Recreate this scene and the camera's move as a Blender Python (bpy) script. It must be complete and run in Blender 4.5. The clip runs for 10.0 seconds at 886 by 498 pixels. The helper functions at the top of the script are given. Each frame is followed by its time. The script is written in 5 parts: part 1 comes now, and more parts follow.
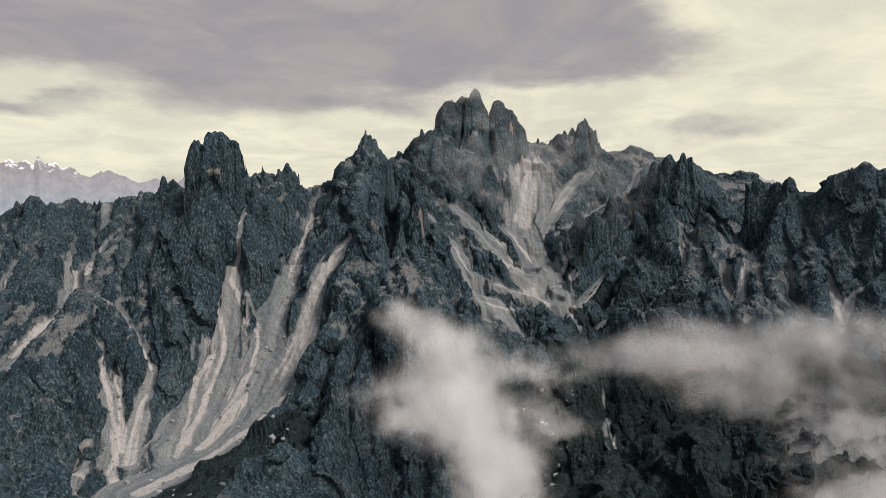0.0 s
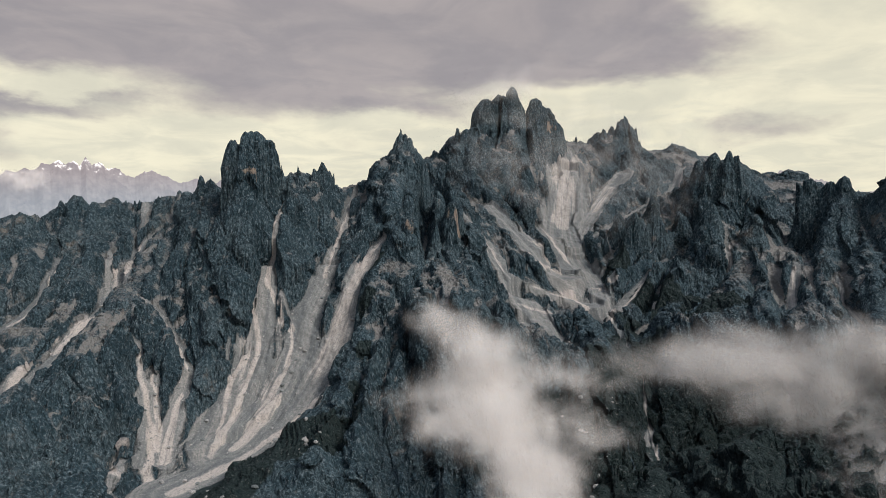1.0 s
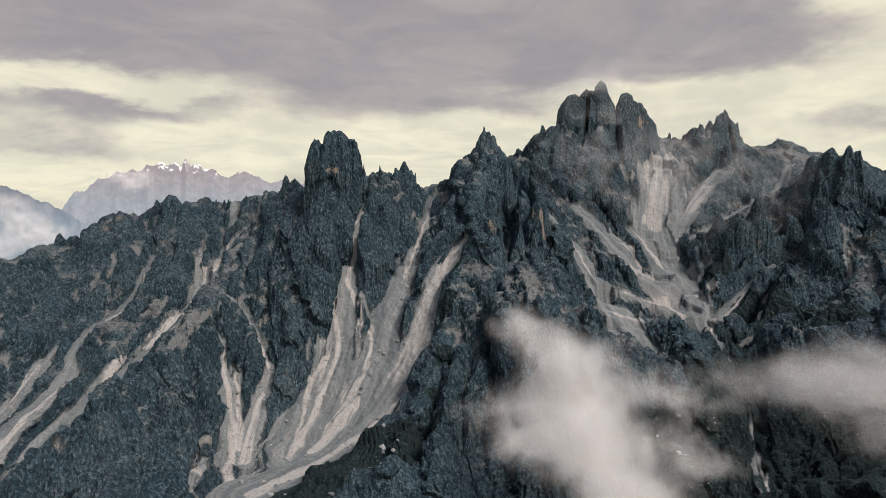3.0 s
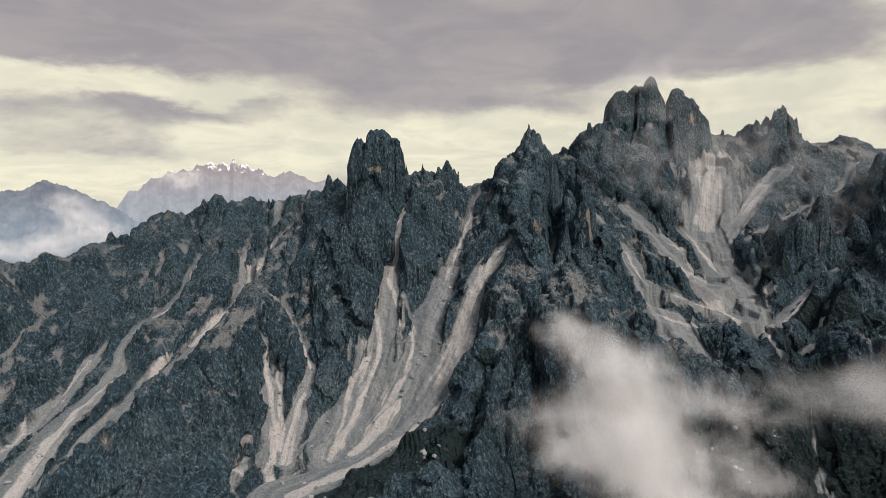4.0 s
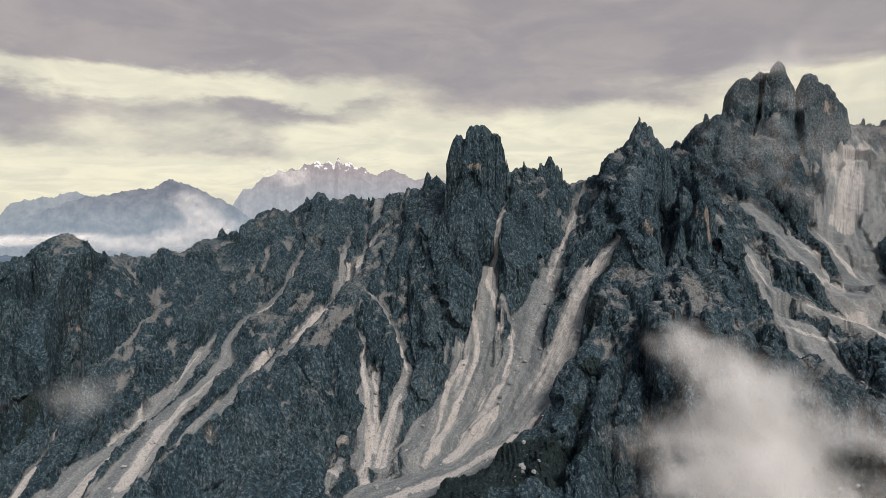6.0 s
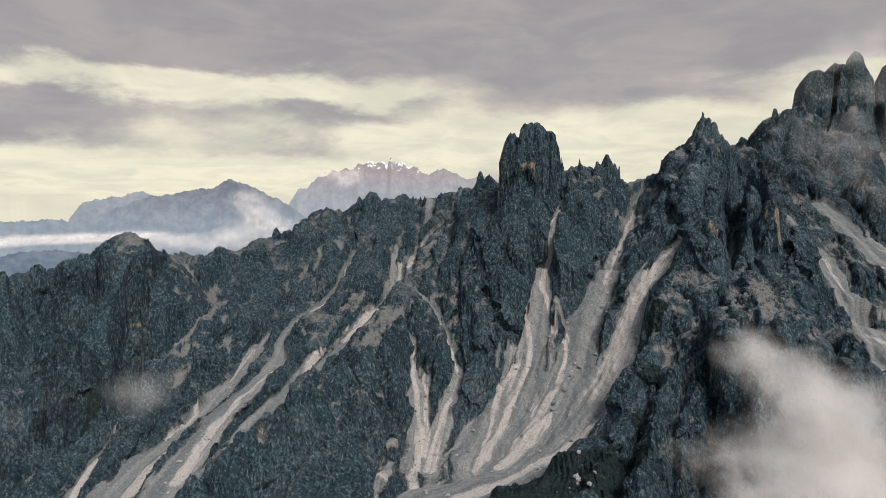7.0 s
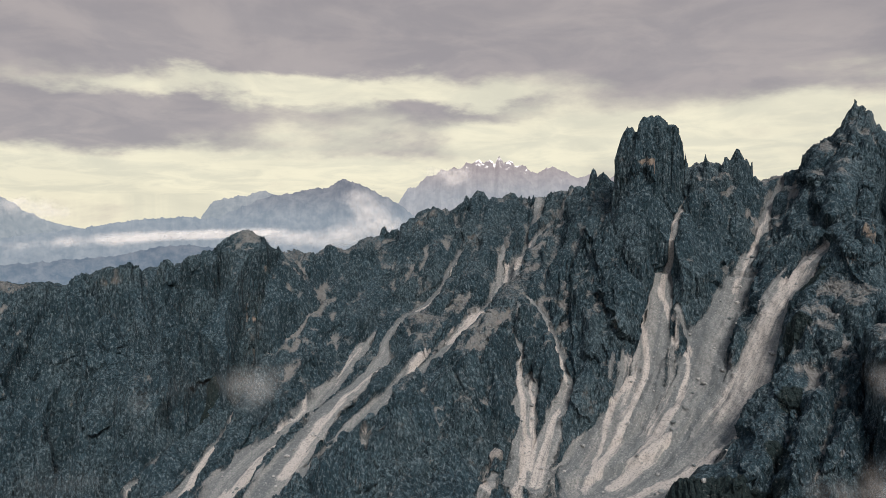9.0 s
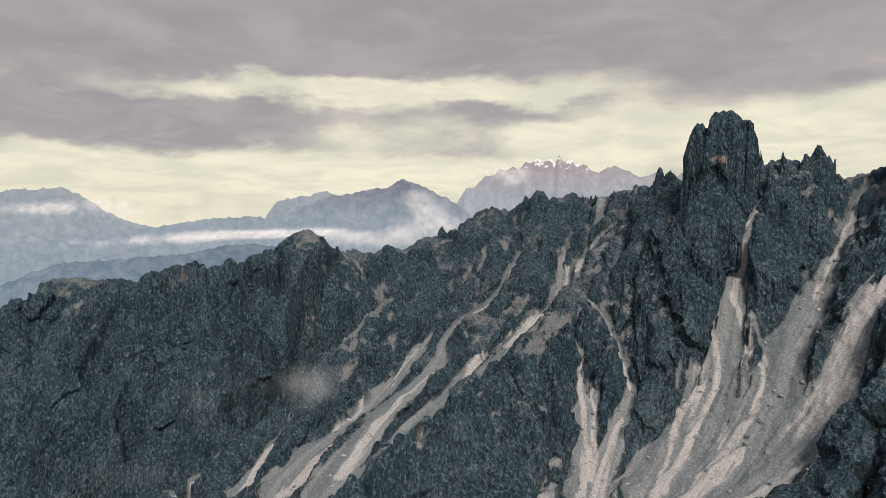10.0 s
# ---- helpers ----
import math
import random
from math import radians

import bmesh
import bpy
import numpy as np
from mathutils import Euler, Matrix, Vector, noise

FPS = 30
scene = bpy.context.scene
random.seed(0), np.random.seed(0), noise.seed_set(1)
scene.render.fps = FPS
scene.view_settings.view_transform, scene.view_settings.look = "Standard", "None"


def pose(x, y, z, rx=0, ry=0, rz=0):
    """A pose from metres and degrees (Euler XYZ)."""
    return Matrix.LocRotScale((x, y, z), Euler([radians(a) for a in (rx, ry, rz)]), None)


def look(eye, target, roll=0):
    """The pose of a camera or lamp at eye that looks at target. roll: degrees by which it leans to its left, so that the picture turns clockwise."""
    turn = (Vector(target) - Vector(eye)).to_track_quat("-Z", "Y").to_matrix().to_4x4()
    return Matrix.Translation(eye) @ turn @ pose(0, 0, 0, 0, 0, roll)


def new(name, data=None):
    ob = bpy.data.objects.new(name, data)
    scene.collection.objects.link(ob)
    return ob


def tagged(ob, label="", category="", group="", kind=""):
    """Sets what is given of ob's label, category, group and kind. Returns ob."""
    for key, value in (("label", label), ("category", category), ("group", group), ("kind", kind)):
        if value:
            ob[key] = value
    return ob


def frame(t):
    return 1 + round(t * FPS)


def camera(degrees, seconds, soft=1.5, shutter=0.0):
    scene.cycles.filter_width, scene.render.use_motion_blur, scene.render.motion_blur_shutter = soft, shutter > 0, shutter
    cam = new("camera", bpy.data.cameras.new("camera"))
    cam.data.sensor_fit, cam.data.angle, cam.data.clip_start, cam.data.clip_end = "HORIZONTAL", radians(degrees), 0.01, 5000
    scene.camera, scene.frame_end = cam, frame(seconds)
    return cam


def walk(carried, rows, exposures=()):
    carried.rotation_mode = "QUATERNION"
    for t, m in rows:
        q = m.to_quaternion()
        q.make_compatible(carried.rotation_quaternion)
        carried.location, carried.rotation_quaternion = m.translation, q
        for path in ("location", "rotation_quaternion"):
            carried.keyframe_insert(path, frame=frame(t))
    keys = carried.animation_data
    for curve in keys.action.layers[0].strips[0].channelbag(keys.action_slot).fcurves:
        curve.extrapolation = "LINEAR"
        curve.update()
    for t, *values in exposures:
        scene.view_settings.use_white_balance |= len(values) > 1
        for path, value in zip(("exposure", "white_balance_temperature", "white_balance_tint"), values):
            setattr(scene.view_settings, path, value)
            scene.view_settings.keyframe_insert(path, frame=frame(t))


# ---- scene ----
cam = camera(72.35, 10.0, soft=0.6)
walk(cam, [
    (0.0, pose(0.0, 0.0, 600.0, 85.48, 0.10, -0.00)),
    (0.5, pose(-0.8, 8.5, 599.8, 85.48, 0.10, 1.50)),
    (1.0, pose(-1.8, 17.0, 599.8, 85.49, 0.04, 3.28)),
    (1.5, pose(-3.1, 25.3, 599.8, 85.49, -0.01, 5.08)),
    (2.0, pose(-4.7, 33.6, 599.8, 85.48, 0.00, 7.05)),
    (2.5, pose(-6.4, 41.7, 599.9, 85.47, -0.02, 9.02)),
    (4.0, pose(-13.1, 65.3, 600.4, 85.37, -0.08, 14.89)),
    (4.5, pose(-15.7, 72.8, 600.6, 85.32, -0.09, 17.17)),
    (5.0, pose(-18.6, 80.1, 600.9, 85.31, -0.07, 19.44)),
    (5.5, pose(-21.6, 87.2, 601.1, 85.20, -0.06, 21.79)),
    (7.0, pose(-31.6, 107.1, 601.7, 85.04, -0.03, 29.07)),
    (7.5, pose(-35.3, 113.3, 601.8, 85.01, -0.01, 31.58)),
    (8.0, pose(-39.1, 119.1, 601.9, 84.97, -0.03, 34.08)),
    (8.5, pose(-43.0, 124.7, 602.0, 84.94, 0.00, 36.52)),
    (9.0, pose(-47.1, 129.9, 601.9, 84.94, 0.01, 39.18)),
    (9.5, pose(-51.2, 134.8, 601.9, 85.03, 0.07, 41.86)),
    (10.0, pose(-55.5, 139.4, 601.7, 84.95, 0.10, 44.67)),
])

# ---- light ----
def node_tree(owner):
    owner.use_nodes = True
    tree = owner.node_tree
    tree.nodes.clear()
    return tree


def add(tree, kind, inputs=None, **settings):
    n = tree.nodes.new(kind)
    for k, v in settings.items():
        setattr(n, k, v)
    for k, v in (inputs or {}).items():
        if isinstance(v, bpy.types.NodeSocket):
            tree.links.new(v, n.inputs[k])
        else:
            n.inputs[k].default_value = v
    return n


def calc(tree, op, a, b=0.0, c=0.0):
    return add(tree, "ShaderNodeMath", {0: a, 1: b, 2: c}, operation=op).outputs[0]


def blend(tree, fac, a, b, mode="MIX"):
    n = add(tree, "ShaderNodeMix", {0: fac, 6: a, 7: b}, data_type="RGBA", blend_type=mode)
    return n.outputs[2]


def span(tree, value, a, b, lo=0.0, hi=1.0, smooth=True):
    n = add(tree, "ShaderNodeMapRange", {0: value, 1: a, 2: b, 3: lo, 4: hi},
            interpolation_type="SMOOTHSTEP" if smooth else "LINEAR")
    return n.outputs[0]


def fbm(tree, vector, scale, detail=4.0, rough=0.55, distortion=0.0):
    n = add(tree, "ShaderNodeTexNoise", {"Vector": vector, "Scale": scale, "Detail": detail, "Roughness": rough, "Distortion": distortion})
    return n.outputs[0]


SUN_AZ, SUN_EL = 120.0, 48.0          # degrees to the right of north, and up

world = bpy.data.worlds.new("overcast_sky")
scene.world = world
wt = node_tree(world)
sky = add(wt, "ShaderNodeTexSky", sky_type="NISHITA", sun_disc=False, sun_elevation=radians(SUN_EL),
          sun_rotation=radians(SUN_AZ), altitude=2400.0, air_density=1.0, dust_density=2.0)
way = add(wt, "ShaderNodeTexCoord").outputs["Generated"]
sep = add(wt, "ShaderNodeSeparateXYZ", {0: way})
up = sep.outputs[2]
# the cloud deck: directions projected on a flat layer
lift = calc(wt, "ADD", calc(wt, "MAXIMUM", up, 0.0), 0.16)
deck = add(wt, "ShaderNodeCombineXYZ", {0: calc(wt, "DIVIDE", sep.outputs[0], lift), 1: calc(wt, "DIVIDE", sep.outputs[1], lift)}).outputs[0]
big = fbm(wt, deck, 0.55, 3.0, 0.5, 0.3)
fine = fbm(wt, deck, 2.1, 6.0, 0.58, 0.6)
rows_ = add(wt, "ShaderNodeMapping", {0: way, 3: (2.6, 2.6, 6.8)}).outputs[0]
strata = fbm(wt, rows_, 1.5, 7.0, 0.58, 0.25)
# thick grey above, thin bright cloud low over the horizon
cover = span(wt, up, 0.07, 0.21, 0.26, 0.85)
cover = calc(wt, "ADD", cover, calc(wt, "MULTIPLY", calc(wt, "SUBTRACT", big, 0.5), 0.5))
cover = calc(wt, "ADD", cover, calc(wt, "MULTIPLY", calc(wt, "SUBTRACT", fine, 0.5), 0.35))
cover = calc(wt, "ADD", cover, calc(wt, "MULTIPLY", calc(wt, "SUBTRACT", strata, 0.5), 1.1))
# banks and breaks in the cloud: azimuth, height (degrees), their spread, thicker or thinner
wob = calc(wt, "MULTIPLY", calc(wt, "SUBTRACT", fbm(wt, rows_, 1.1, 5.0, 0.6), 0.5), 16.0)
wob2 = calc(wt, "MULTIPLY", calc(wt, "SUBTRACT", fbm(wt, rows_, 2.7, 5.0, 0.6), 0.5), 5.0)
azim = calc(wt, "ADD", calc(wt, "MULTIPLY", calc(wt, "ARCTAN2", sep.outputs[0], sep.outputs[1]), 57.3), wob)
elev = calc(wt, "ADD", calc(wt, "MULTIPLY", calc(wt, "ARCSINE", up), 57.3), wob2)
for a_, e_, sa, se, amount in ((30, 14, 11, 8, -0.9), (35, 12, 5, 4, -0.35), (25, 6.5, 10, 1.4, 0.4), (2, 15, 16, 5, 0.25),
                               (-72, 6.2, 13, 2.0, 0.65), (-70, 1.8, 16, 1.8, -0.45), (-52, 9.6, 17, 1.5, -0.75),
                               (-24, 5.2, 13, 1.8, -0.4), (-36, 7.6, 9, 1.0, 0.3), (-50, 16, 26, 4, 0.3), (-44, 4.5, 12, 1.2, 0.25),
                               (7, 8.5, 9, 3.0, -0.6), (15, 7.5, 8, 3.0, -0.35), (-8, 7.0, 7, 1.2, -0.3)):
    p = calc(wt, "POWER", calc(wt, "DIVIDE", calc(wt, "SUBTRACT", azim, a_), sa), 2.0)
    q = calc(wt, "POWER", calc(wt, "DIVIDE", calc(wt, "SUBTRACT", elev, e_), se), 2.0)
    bank = calc(wt, "EXPONENT", calc(wt, "MULTIPLY", calc(wt, "ADD", p, q), -1.0))
    cover = calc(wt, "ADD", cover, calc(wt, "MULTIPLY", bank, amount))
thick = span(wt, cover, 0.22, 0.72)
tone = blend(wt, thick, (0.86, 0.82, 0.64, 1), (0.41, 0.375, 0.375, 1))
shade = blend(wt, span(wt, fine, 0.38, 0.62), (0.90, 0.905, 0.925, 1), (1.06, 1.045, 1.03, 1))
billow = fbm(wt, rows_, 2.2, 6.0, 0.6, 0.5)
shade = blend(wt, 1.0, shade, blend(wt, span(wt, billow, 0.38, 0.62), (0.95, 0.95, 0.96, 1), (1.04, 1.035, 1.03, 1)), "MULTIPLY")
tone = blend(wt, 1.0, tone, shade, "MULTIPLY")
tone = blend(wt, span(wt, up, 0.36, 0.65), tone, (0.37, 0.46, 0.58, 1))
clear = blend(wt, 1.0, sky.outputs[0], (0.08, 0.08, 0.08, 1), "MULTIPLY")
cloud = blend(wt, 0.94, clear, tone)
add(wt, "ShaderNodeOutputWorld", {0: add(wt, "ShaderNodeBackground", {0: cloud, 1: 1.0}).outputs[0]})

sun_data = bpy.data.lights.new("sun", "SUN")
sun_data.energy, sun_data.angle, sun_data.color = 4.3, radians(20), (1.0, 0.96, 0.90)
sun = new("sun", sun_data)
sun.matrix_world = look((0, 0, 0), (-math.sin(radians(SUN_AZ)) * math.cos(radians(SUN_EL)),
                                    -math.cos(radians(SUN_AZ)) * math.cos(radians(SUN_EL)), -math.sin(radians(SUN_EL))))
scene.view_settings.exposure = 0.0


# ---- materials ----
def finish(mat, tree, colour, rough, height=None, strength=0.5, distance=1.0, glow_colour=None, glow=0.0):
    bsdf = add(tree, "ShaderNodeBsdfPrincipled", {"Base Color": colour, "Roughness": rough, "Specular IOR Level": 0.2})
    if height is not None:
        bump = add(tree, "ShaderNodeBump", {"Strength": strength, "Distance": distance, "Height": height})
        tree.links.new(bump.outputs[0], bsdf.inputs["Normal"])
    if glow_colour is not None:
        bsdf.inputs["Emission Color"].default_value = glow_colour
        bsdf.inputs["Emission Strength"].default_value = glow
    add(tree, "ShaderNodeOutputMaterial", {0: bsdf.outputs[0]})
    return mat


def mountain_material():
    mat = bpy.data.materials.new("dolomite_and_scree")
    t = node_tree(mat)
    at_ = add(t, "ShaderNodeNewGeometry").outputs["Position"]
    layer = lambda name, out="Fac": add(t, "ShaderNodeAttribute", attribute_name=name).outputs[out]
    scree, turf, pale, flow = layer("scree"), layer("turf"), layer("pale"), layer("flow", "Vector")
    # rock: dark weathered limestone, streaked along its steep bedding, ochre where it has broken
    dip = add(t, "ShaderNodeMapping", {0: at_, 2: (0.30, 0.45, 0.0), 3: (1.0, 1.0, 0.50)}).outputs[0]
    n1 = fbm(t, dip, 0.030, 5.0, 0.60)
    n2 = fbm(t, dip, 0.11, 5.0, 0.70)
    n3 = fbm(t, at_, 0.016, 3.0, 0.5)
    n4 = fbm(t, at_, 0.30, 4.0, 0.75)
    n5 = fbm(t, dip, 0.36, 4.0, 0.75)
    # joints: thin grooves that run down the faces, at three sizes
    groove = lambda size, detail: calc(t, "ABSOLUTE", calc(t, "SUBTRACT", fbm(t, dip, size, detail, 0.62, 0.4), 0.5))
    gap1, gap2, gap3 = groove(0.040, 4.0), groove(0.12, 3.0), groove(0.33, 2.0)
    rock = blend(t, span(t, n1, 0.38, 0.62), (0.018, 0.038, 0.051, 1), (0.041, 0.070, 0.088, 1))
    rock = blend(t, span(t, n3, 0.48, 0.60, 0.0, 0.45), rock, (0.078, 0.108, 0.122, 1))
    rock = blend(t, span(t, n2, 0.52, 0.66, 0.0, 0.35), rock, (0.118, 0.155, 0.168, 1))
    rock = blend(t, span(t, n5, 0.49, 0.42, 0.0, 0.75), rock, (0.012, 0.024, 0.031, 1))
    rock = blend(t, span(t, n5, 0.53, 0.61, 0.0, 0.6), rock, (0.170, 0.202, 0.220, 1))
    rock = blend(t, span(t, gap3, 0.0, 0.05, 0.50, 0.0), rock, (0.010, 0.020, 0.026, 1))
    rock = blend(t, span(t, gap2, 0.0, 0.035, 0.6, 0.0), rock, (0.008, 0.017, 0.022, 1))
    rock = blend(t, span(t, gap1, 0.0, 0.018, 0.85, 0.0), rock, (0.005, 0.012, 0.016, 1))
    dusted = calc(t, "ADD", layer("ledge"), calc(t, "MULTIPLY", calc(t, "SUBTRACT", n4, 0.5), 1.6))
    rock = blend(t, span(t, dusted, 0.35, 0.95, 0.0, 0.7), rock, (0.235, 0.217, 0.205, 1))
    ochre = calc(t, "ADD", layer("ochre"), calc(t, "MULTIPLY", calc(t, "SUBTRACT", n2, 0.5), 3.0))
    ochre = calc(t, "ADD", calc(t, "MULTIPLY", span(t, ochre, 0.40, 0.95), 0.7), calc(t, "MULTIPLY", span(t, n3, 0.63, 0.70), calc(t, "MULTIPLY", span(t, n1, 0.5, 0.62), 0.3)))
    rock = blend(t, ochre, rock, (0.30, 0.225, 0.175, 1))
    # scree: grey rubble with pale tongues that follow the fall line
    lane = add(t, "ShaderNodeMapping", {0: flow, 3: (0.085, 0.004, 1.0)}).outputs[0]
    thin = add(t, "ShaderNodeMapping", {0: flow, 3: (0.30, 0.009, 1.0)}).outputs[0]
    s1 = fbm(t, lane, 1.0, 4.0, 0.62, 0.2)
    s4 = fbm(t, thin, 1.0, 4.0, 0.65, 0.2)
    s2 = fbm(t, at_, 0.30, 5.0, 0.75)
    s3 = fbm(t, at_, 0.05, 3.0, 0.5)
    fresh = calc(t, "ADD", calc(t, "MULTIPLY", pale, 0.60), calc(t, "MULTIPLY", calc(t, "SUBTRACT", s1, 0.5), 0.8))
    fresh = calc(t, "ADD", fresh, calc(t, "MULTIPLY", calc(t, "SUBTRACT", s4, 0.5), 1.4))
    fresh = calc(t, "ADD", fresh, calc(t, "MULTIPLY", calc(t, "SUBTRACT", s2, 0.5), 0.3))
    rubble = blend(t, span(t, s1, 0.38, 0.62), (0.105, 0.112, 0.116, 1), (0.180, 0.177, 0.173, 1))
    rubble = blend(t, span(t, s2, 0.43, 0.34, 0.0, 0.5), rubble, (0.070, 0.080, 0.078, 1))
    rubble = blend(t, span(t, fresh, 0.14, 0.56), rubble, (0.35, 0.312, 0.288, 1))
    rubble = blend(t, span(t, s2, 0.58, 0.68, 0.0, 0.3), rubble, (0.36, 0.33, 0.31, 1))
    grain = fbm(t, at_, 0.55, 3.0, 0.8)
    rubble = blend(t, span(t, grain, 0.50, 0.38, 0.0, 0.55), rubble, (0.060, 0.064, 0.066, 1))
    rubble = blend(t, span(t, grain, 0.56, 0.66, 0.0, 0.45), rubble, (0.40, 0.37, 0.35, 1))
    edge = calc(t, "ADD", scree, calc(t, "MULTIPLY", calc(t, "SUBTRACT", s2, 0.5), 0.9))
    edge = calc(t, "ADD", edge, calc(t, "MULTIPLY", calc(t, "SUBTRACT", s4, 0.5), 1.6))
    edge = calc(t, "ADD", edge, calc(t, "MULTIPLY", calc(t, "SUBTRACT", s3, 0.5), 0.5))
    on_scree = span(t, edge, 0.30, 0.62)
    colour = blend(t, on_scree, rock, rubble)
    grass = blend(t, span(t, s2, 0.35, 0.65), (0.005, 0.012, 0.014, 1), (0.020, 0.030, 0.030, 1))
    grass = blend(t, span(t, n4, 0.60, 0.70, 0.0, 0.8), grass, (0.16, 0.155, 0.15, 1))
    green = calc(t, "ADD", turf, calc(t, "MULTIPLY", calc(t, "SUBTRACT", s3, 0.5), 1.0))
    colour = blend(t, calc(t, "MULTIPLY", span(t, green, 0.4, 0.65), span(t, fresh, 0.5, 0.3)), colour, grass)
    firm = calc(t, "SUBTRACT", 1.0, calc(t, "MULTIPLY", on_scree, 0.92))
    h = calc(t, "ADD", calc(t, "MULTIPLY", n2, 1.2), calc(t, "MULTIPLY", n5, 1.8))
    for gap, wide, deep in ((gap1, 0.12, 3.0), (gap2, 0.14, 1.7), (gap3, 0.16, 1.5)):
        h = calc(t, "ADD", h, calc(t, "MULTIPLY", span(t, gap, 0.0, wide, smooth=False), deep))
    return finish(mat, t, colour, 0.95, calc(t, "MULTIPLY", h, firm), 0.8, 0.9)


ROCK = mountain_material()


# ---- terrain ----
def grid_hash(ix, iy, seed):
    h = (ix * 374761393 + iy * 668265263 + seed * 982451653) & 0x7FFFFFFF
    h = ((h ^ (h >> 13)) * 1274126177) & 0x7FFFFFFF
    return (h ^ (h >> 16)) & 1023


ANGLES = np.linspace(0, 2 * np.pi, 1024, endpoint=False)
GX, GY = np.cos(ANGLES), np.sin(ANGLES)


def perlin(x, y, seed=0):
    fx, fy = np.floor(x), np.floor(y)
    ix, iy = fx.astype(np.int64), fy.astype(np.int64)
    x, y = x - fx, y - fy
    u, v = x * x * x * (x * (x * 6 - 15) + 10), y * y * y * (y * (y * 6 - 15) + 10)
    out = []
    for dx, dy in ((0, 0), (1, 0), (0, 1), (1, 1)):
        h = grid_hash(ix + dx, iy + dy, seed)
        out.append(GX[h] * (x - dx) + GY[h] * (y - dy))
    a, b = out[0] + u * (out[1] - out[0]), out[2] + u * (out[3] - out[2])
    return (a + v * (b - a)) * 1.5


def perlin3(x, y, z, seed=0):
    fx, fy, fz = np.floor(x), np.floor(y), np.floor(z)
    ix, iy, iz = fx.astype(np.int64), fy.astype(np.int64), fz.astype(np.int64)
    x, y, z = x - fx, y - fy, z - fz
    u, v, w = (k * k * k * (k * (k * 6 - 15) + 10) for k in (x, y, z))
    total = 0.0
    for dz in (0, 1):
        for dy in (0, 1):
            for dx in (0, 1):
                h = grid_hash(ix + dx + 57 * (iz + dz), iy + dy - 131 * (iz + dz), seed)
                lift_ = ((h * 37) % 64) / 31.5 - 1
                flat_ = np.sqrt(np.maximum(1 - lift_ * lift_, 0))
                dot = flat_ * (GX[h] * (x - dx) + GY[h] * (y - dy)) + lift_ * (z - dz)
                total = total + dot * (u if dx else 1 - u) * (v if dy else 1 - v) * (w if dz else 1 - w)
    return total * 1.5


def octaves(x, y, size, count, seed, keep=0.5, ridged=False):
    total, amp, norm = 0.0, 1.0, 0.0
    for k in range(count):
        n = perlin(x / size, y / size, seed + 17 * k)
        total = total + amp * (1 - 2 * np.abs(n) if ridged else n)
        norm, amp, size = norm + amp, amp * keep, size * 0.5
    return total / norm


def ease(a, b, v):
    v = np.clip((v - a) / (b - a), 0, 1)
    return v * v * (3 - 2 * v)


RIDGES, GULLIES, SPIRES = [], [], []


def ridge(owner, points):
    RIDGES.append((owner, np.array(points, float)))


def gully(owner, points, w0, w1):
    GULLIES.append((owner, np.array(points, float), w0, w1))


def spire(owner, x, y, z, height, radius, sharp, long=1.0, turn=0.0):
    """A pinnacle: its tip, how far it falls at its radius, and how its sides curve (1: cone, 2: dome, 4: block)."""
    SPIRES.append((owner, x, y, z, height, radius, sharp, long, radians(turn)))


TONGUES, TURF_AND_SHADE, SCARS = [], [], []


def tongue(points, w0, w1, fresh=1.0):
    TONGUES.append((np.array([(*p, 0.0) for p in points], float), w0, w1, fresh))


def scar(x, y, z, wide, tall):
    """Fresh ochre rock where a face has broken away."""
    SCARS.append((x, y, z, wide, tall))


def turf_shade_patch(x, y, radius):
    TURF_AND_SHADE.append((x, y, radius))


def tower(owner, x, y, z, height, rx, ry, turn):
    SPIRES.append((owner, x, y, z, height, ry, 5.0, rx / ry, radians(turn)))


# crest lines
ridge("left_ridge", [(-717, 981, 566), (-675, 1003, 596), (-634, 1042, 596), (-584, 1048, 583), (-519, 1026, 595), (-439, 976, 611), (-392, 952, 624), (-345, 944, 632), (-305, 984, 611), (-265, 1042, 635), (-219, 1103, 619)])
ridge("left_ridge", [(-793, 704, 500), (-763, 779, 516), (-781, 871, 532), (-704, 918, 566), (-686, 985, 585)])
ridge("left_shoulder", [(-1070, 297, 449), (-1060, 363, 466), (-993, 425, 480), (-927, 472, 500), (-869, 562, 514), (-837, 642, 536), (-802, 678, 505), (-786, 703, 509)])
ridge("pointed_peak", [(-219, 1103, 619), (-185, 1115, 638), (-136, 1102, 696), (-93, 1076, 666), (-61, 1038, 643), (-36, 999, 610), (-24, 950, 575)])
ridge("summit_massif", [(-52, 1349, 707), (-5, 1440, 787), (84, 1486, 826), (152, 1553, 815), (225, 1665, 755), (304, 1723, 752), (372, 1605, 778), (436, 1591, 718), (534, 1719, 736), (592, 1700, 711)])
ridge("horn_peak", [(380, 1274, 607), (428, 1228, 652), (466, 1181, 661), (505, 1154, 611)])
ridge("block_peak", [(505, 1154, 611), (549, 1145, 611), (635, 1111, 626), (661, 1108, 590), (676, 1063, 639), (705, 1020, 656), (723, 995, 650), (759, 955, 622)])
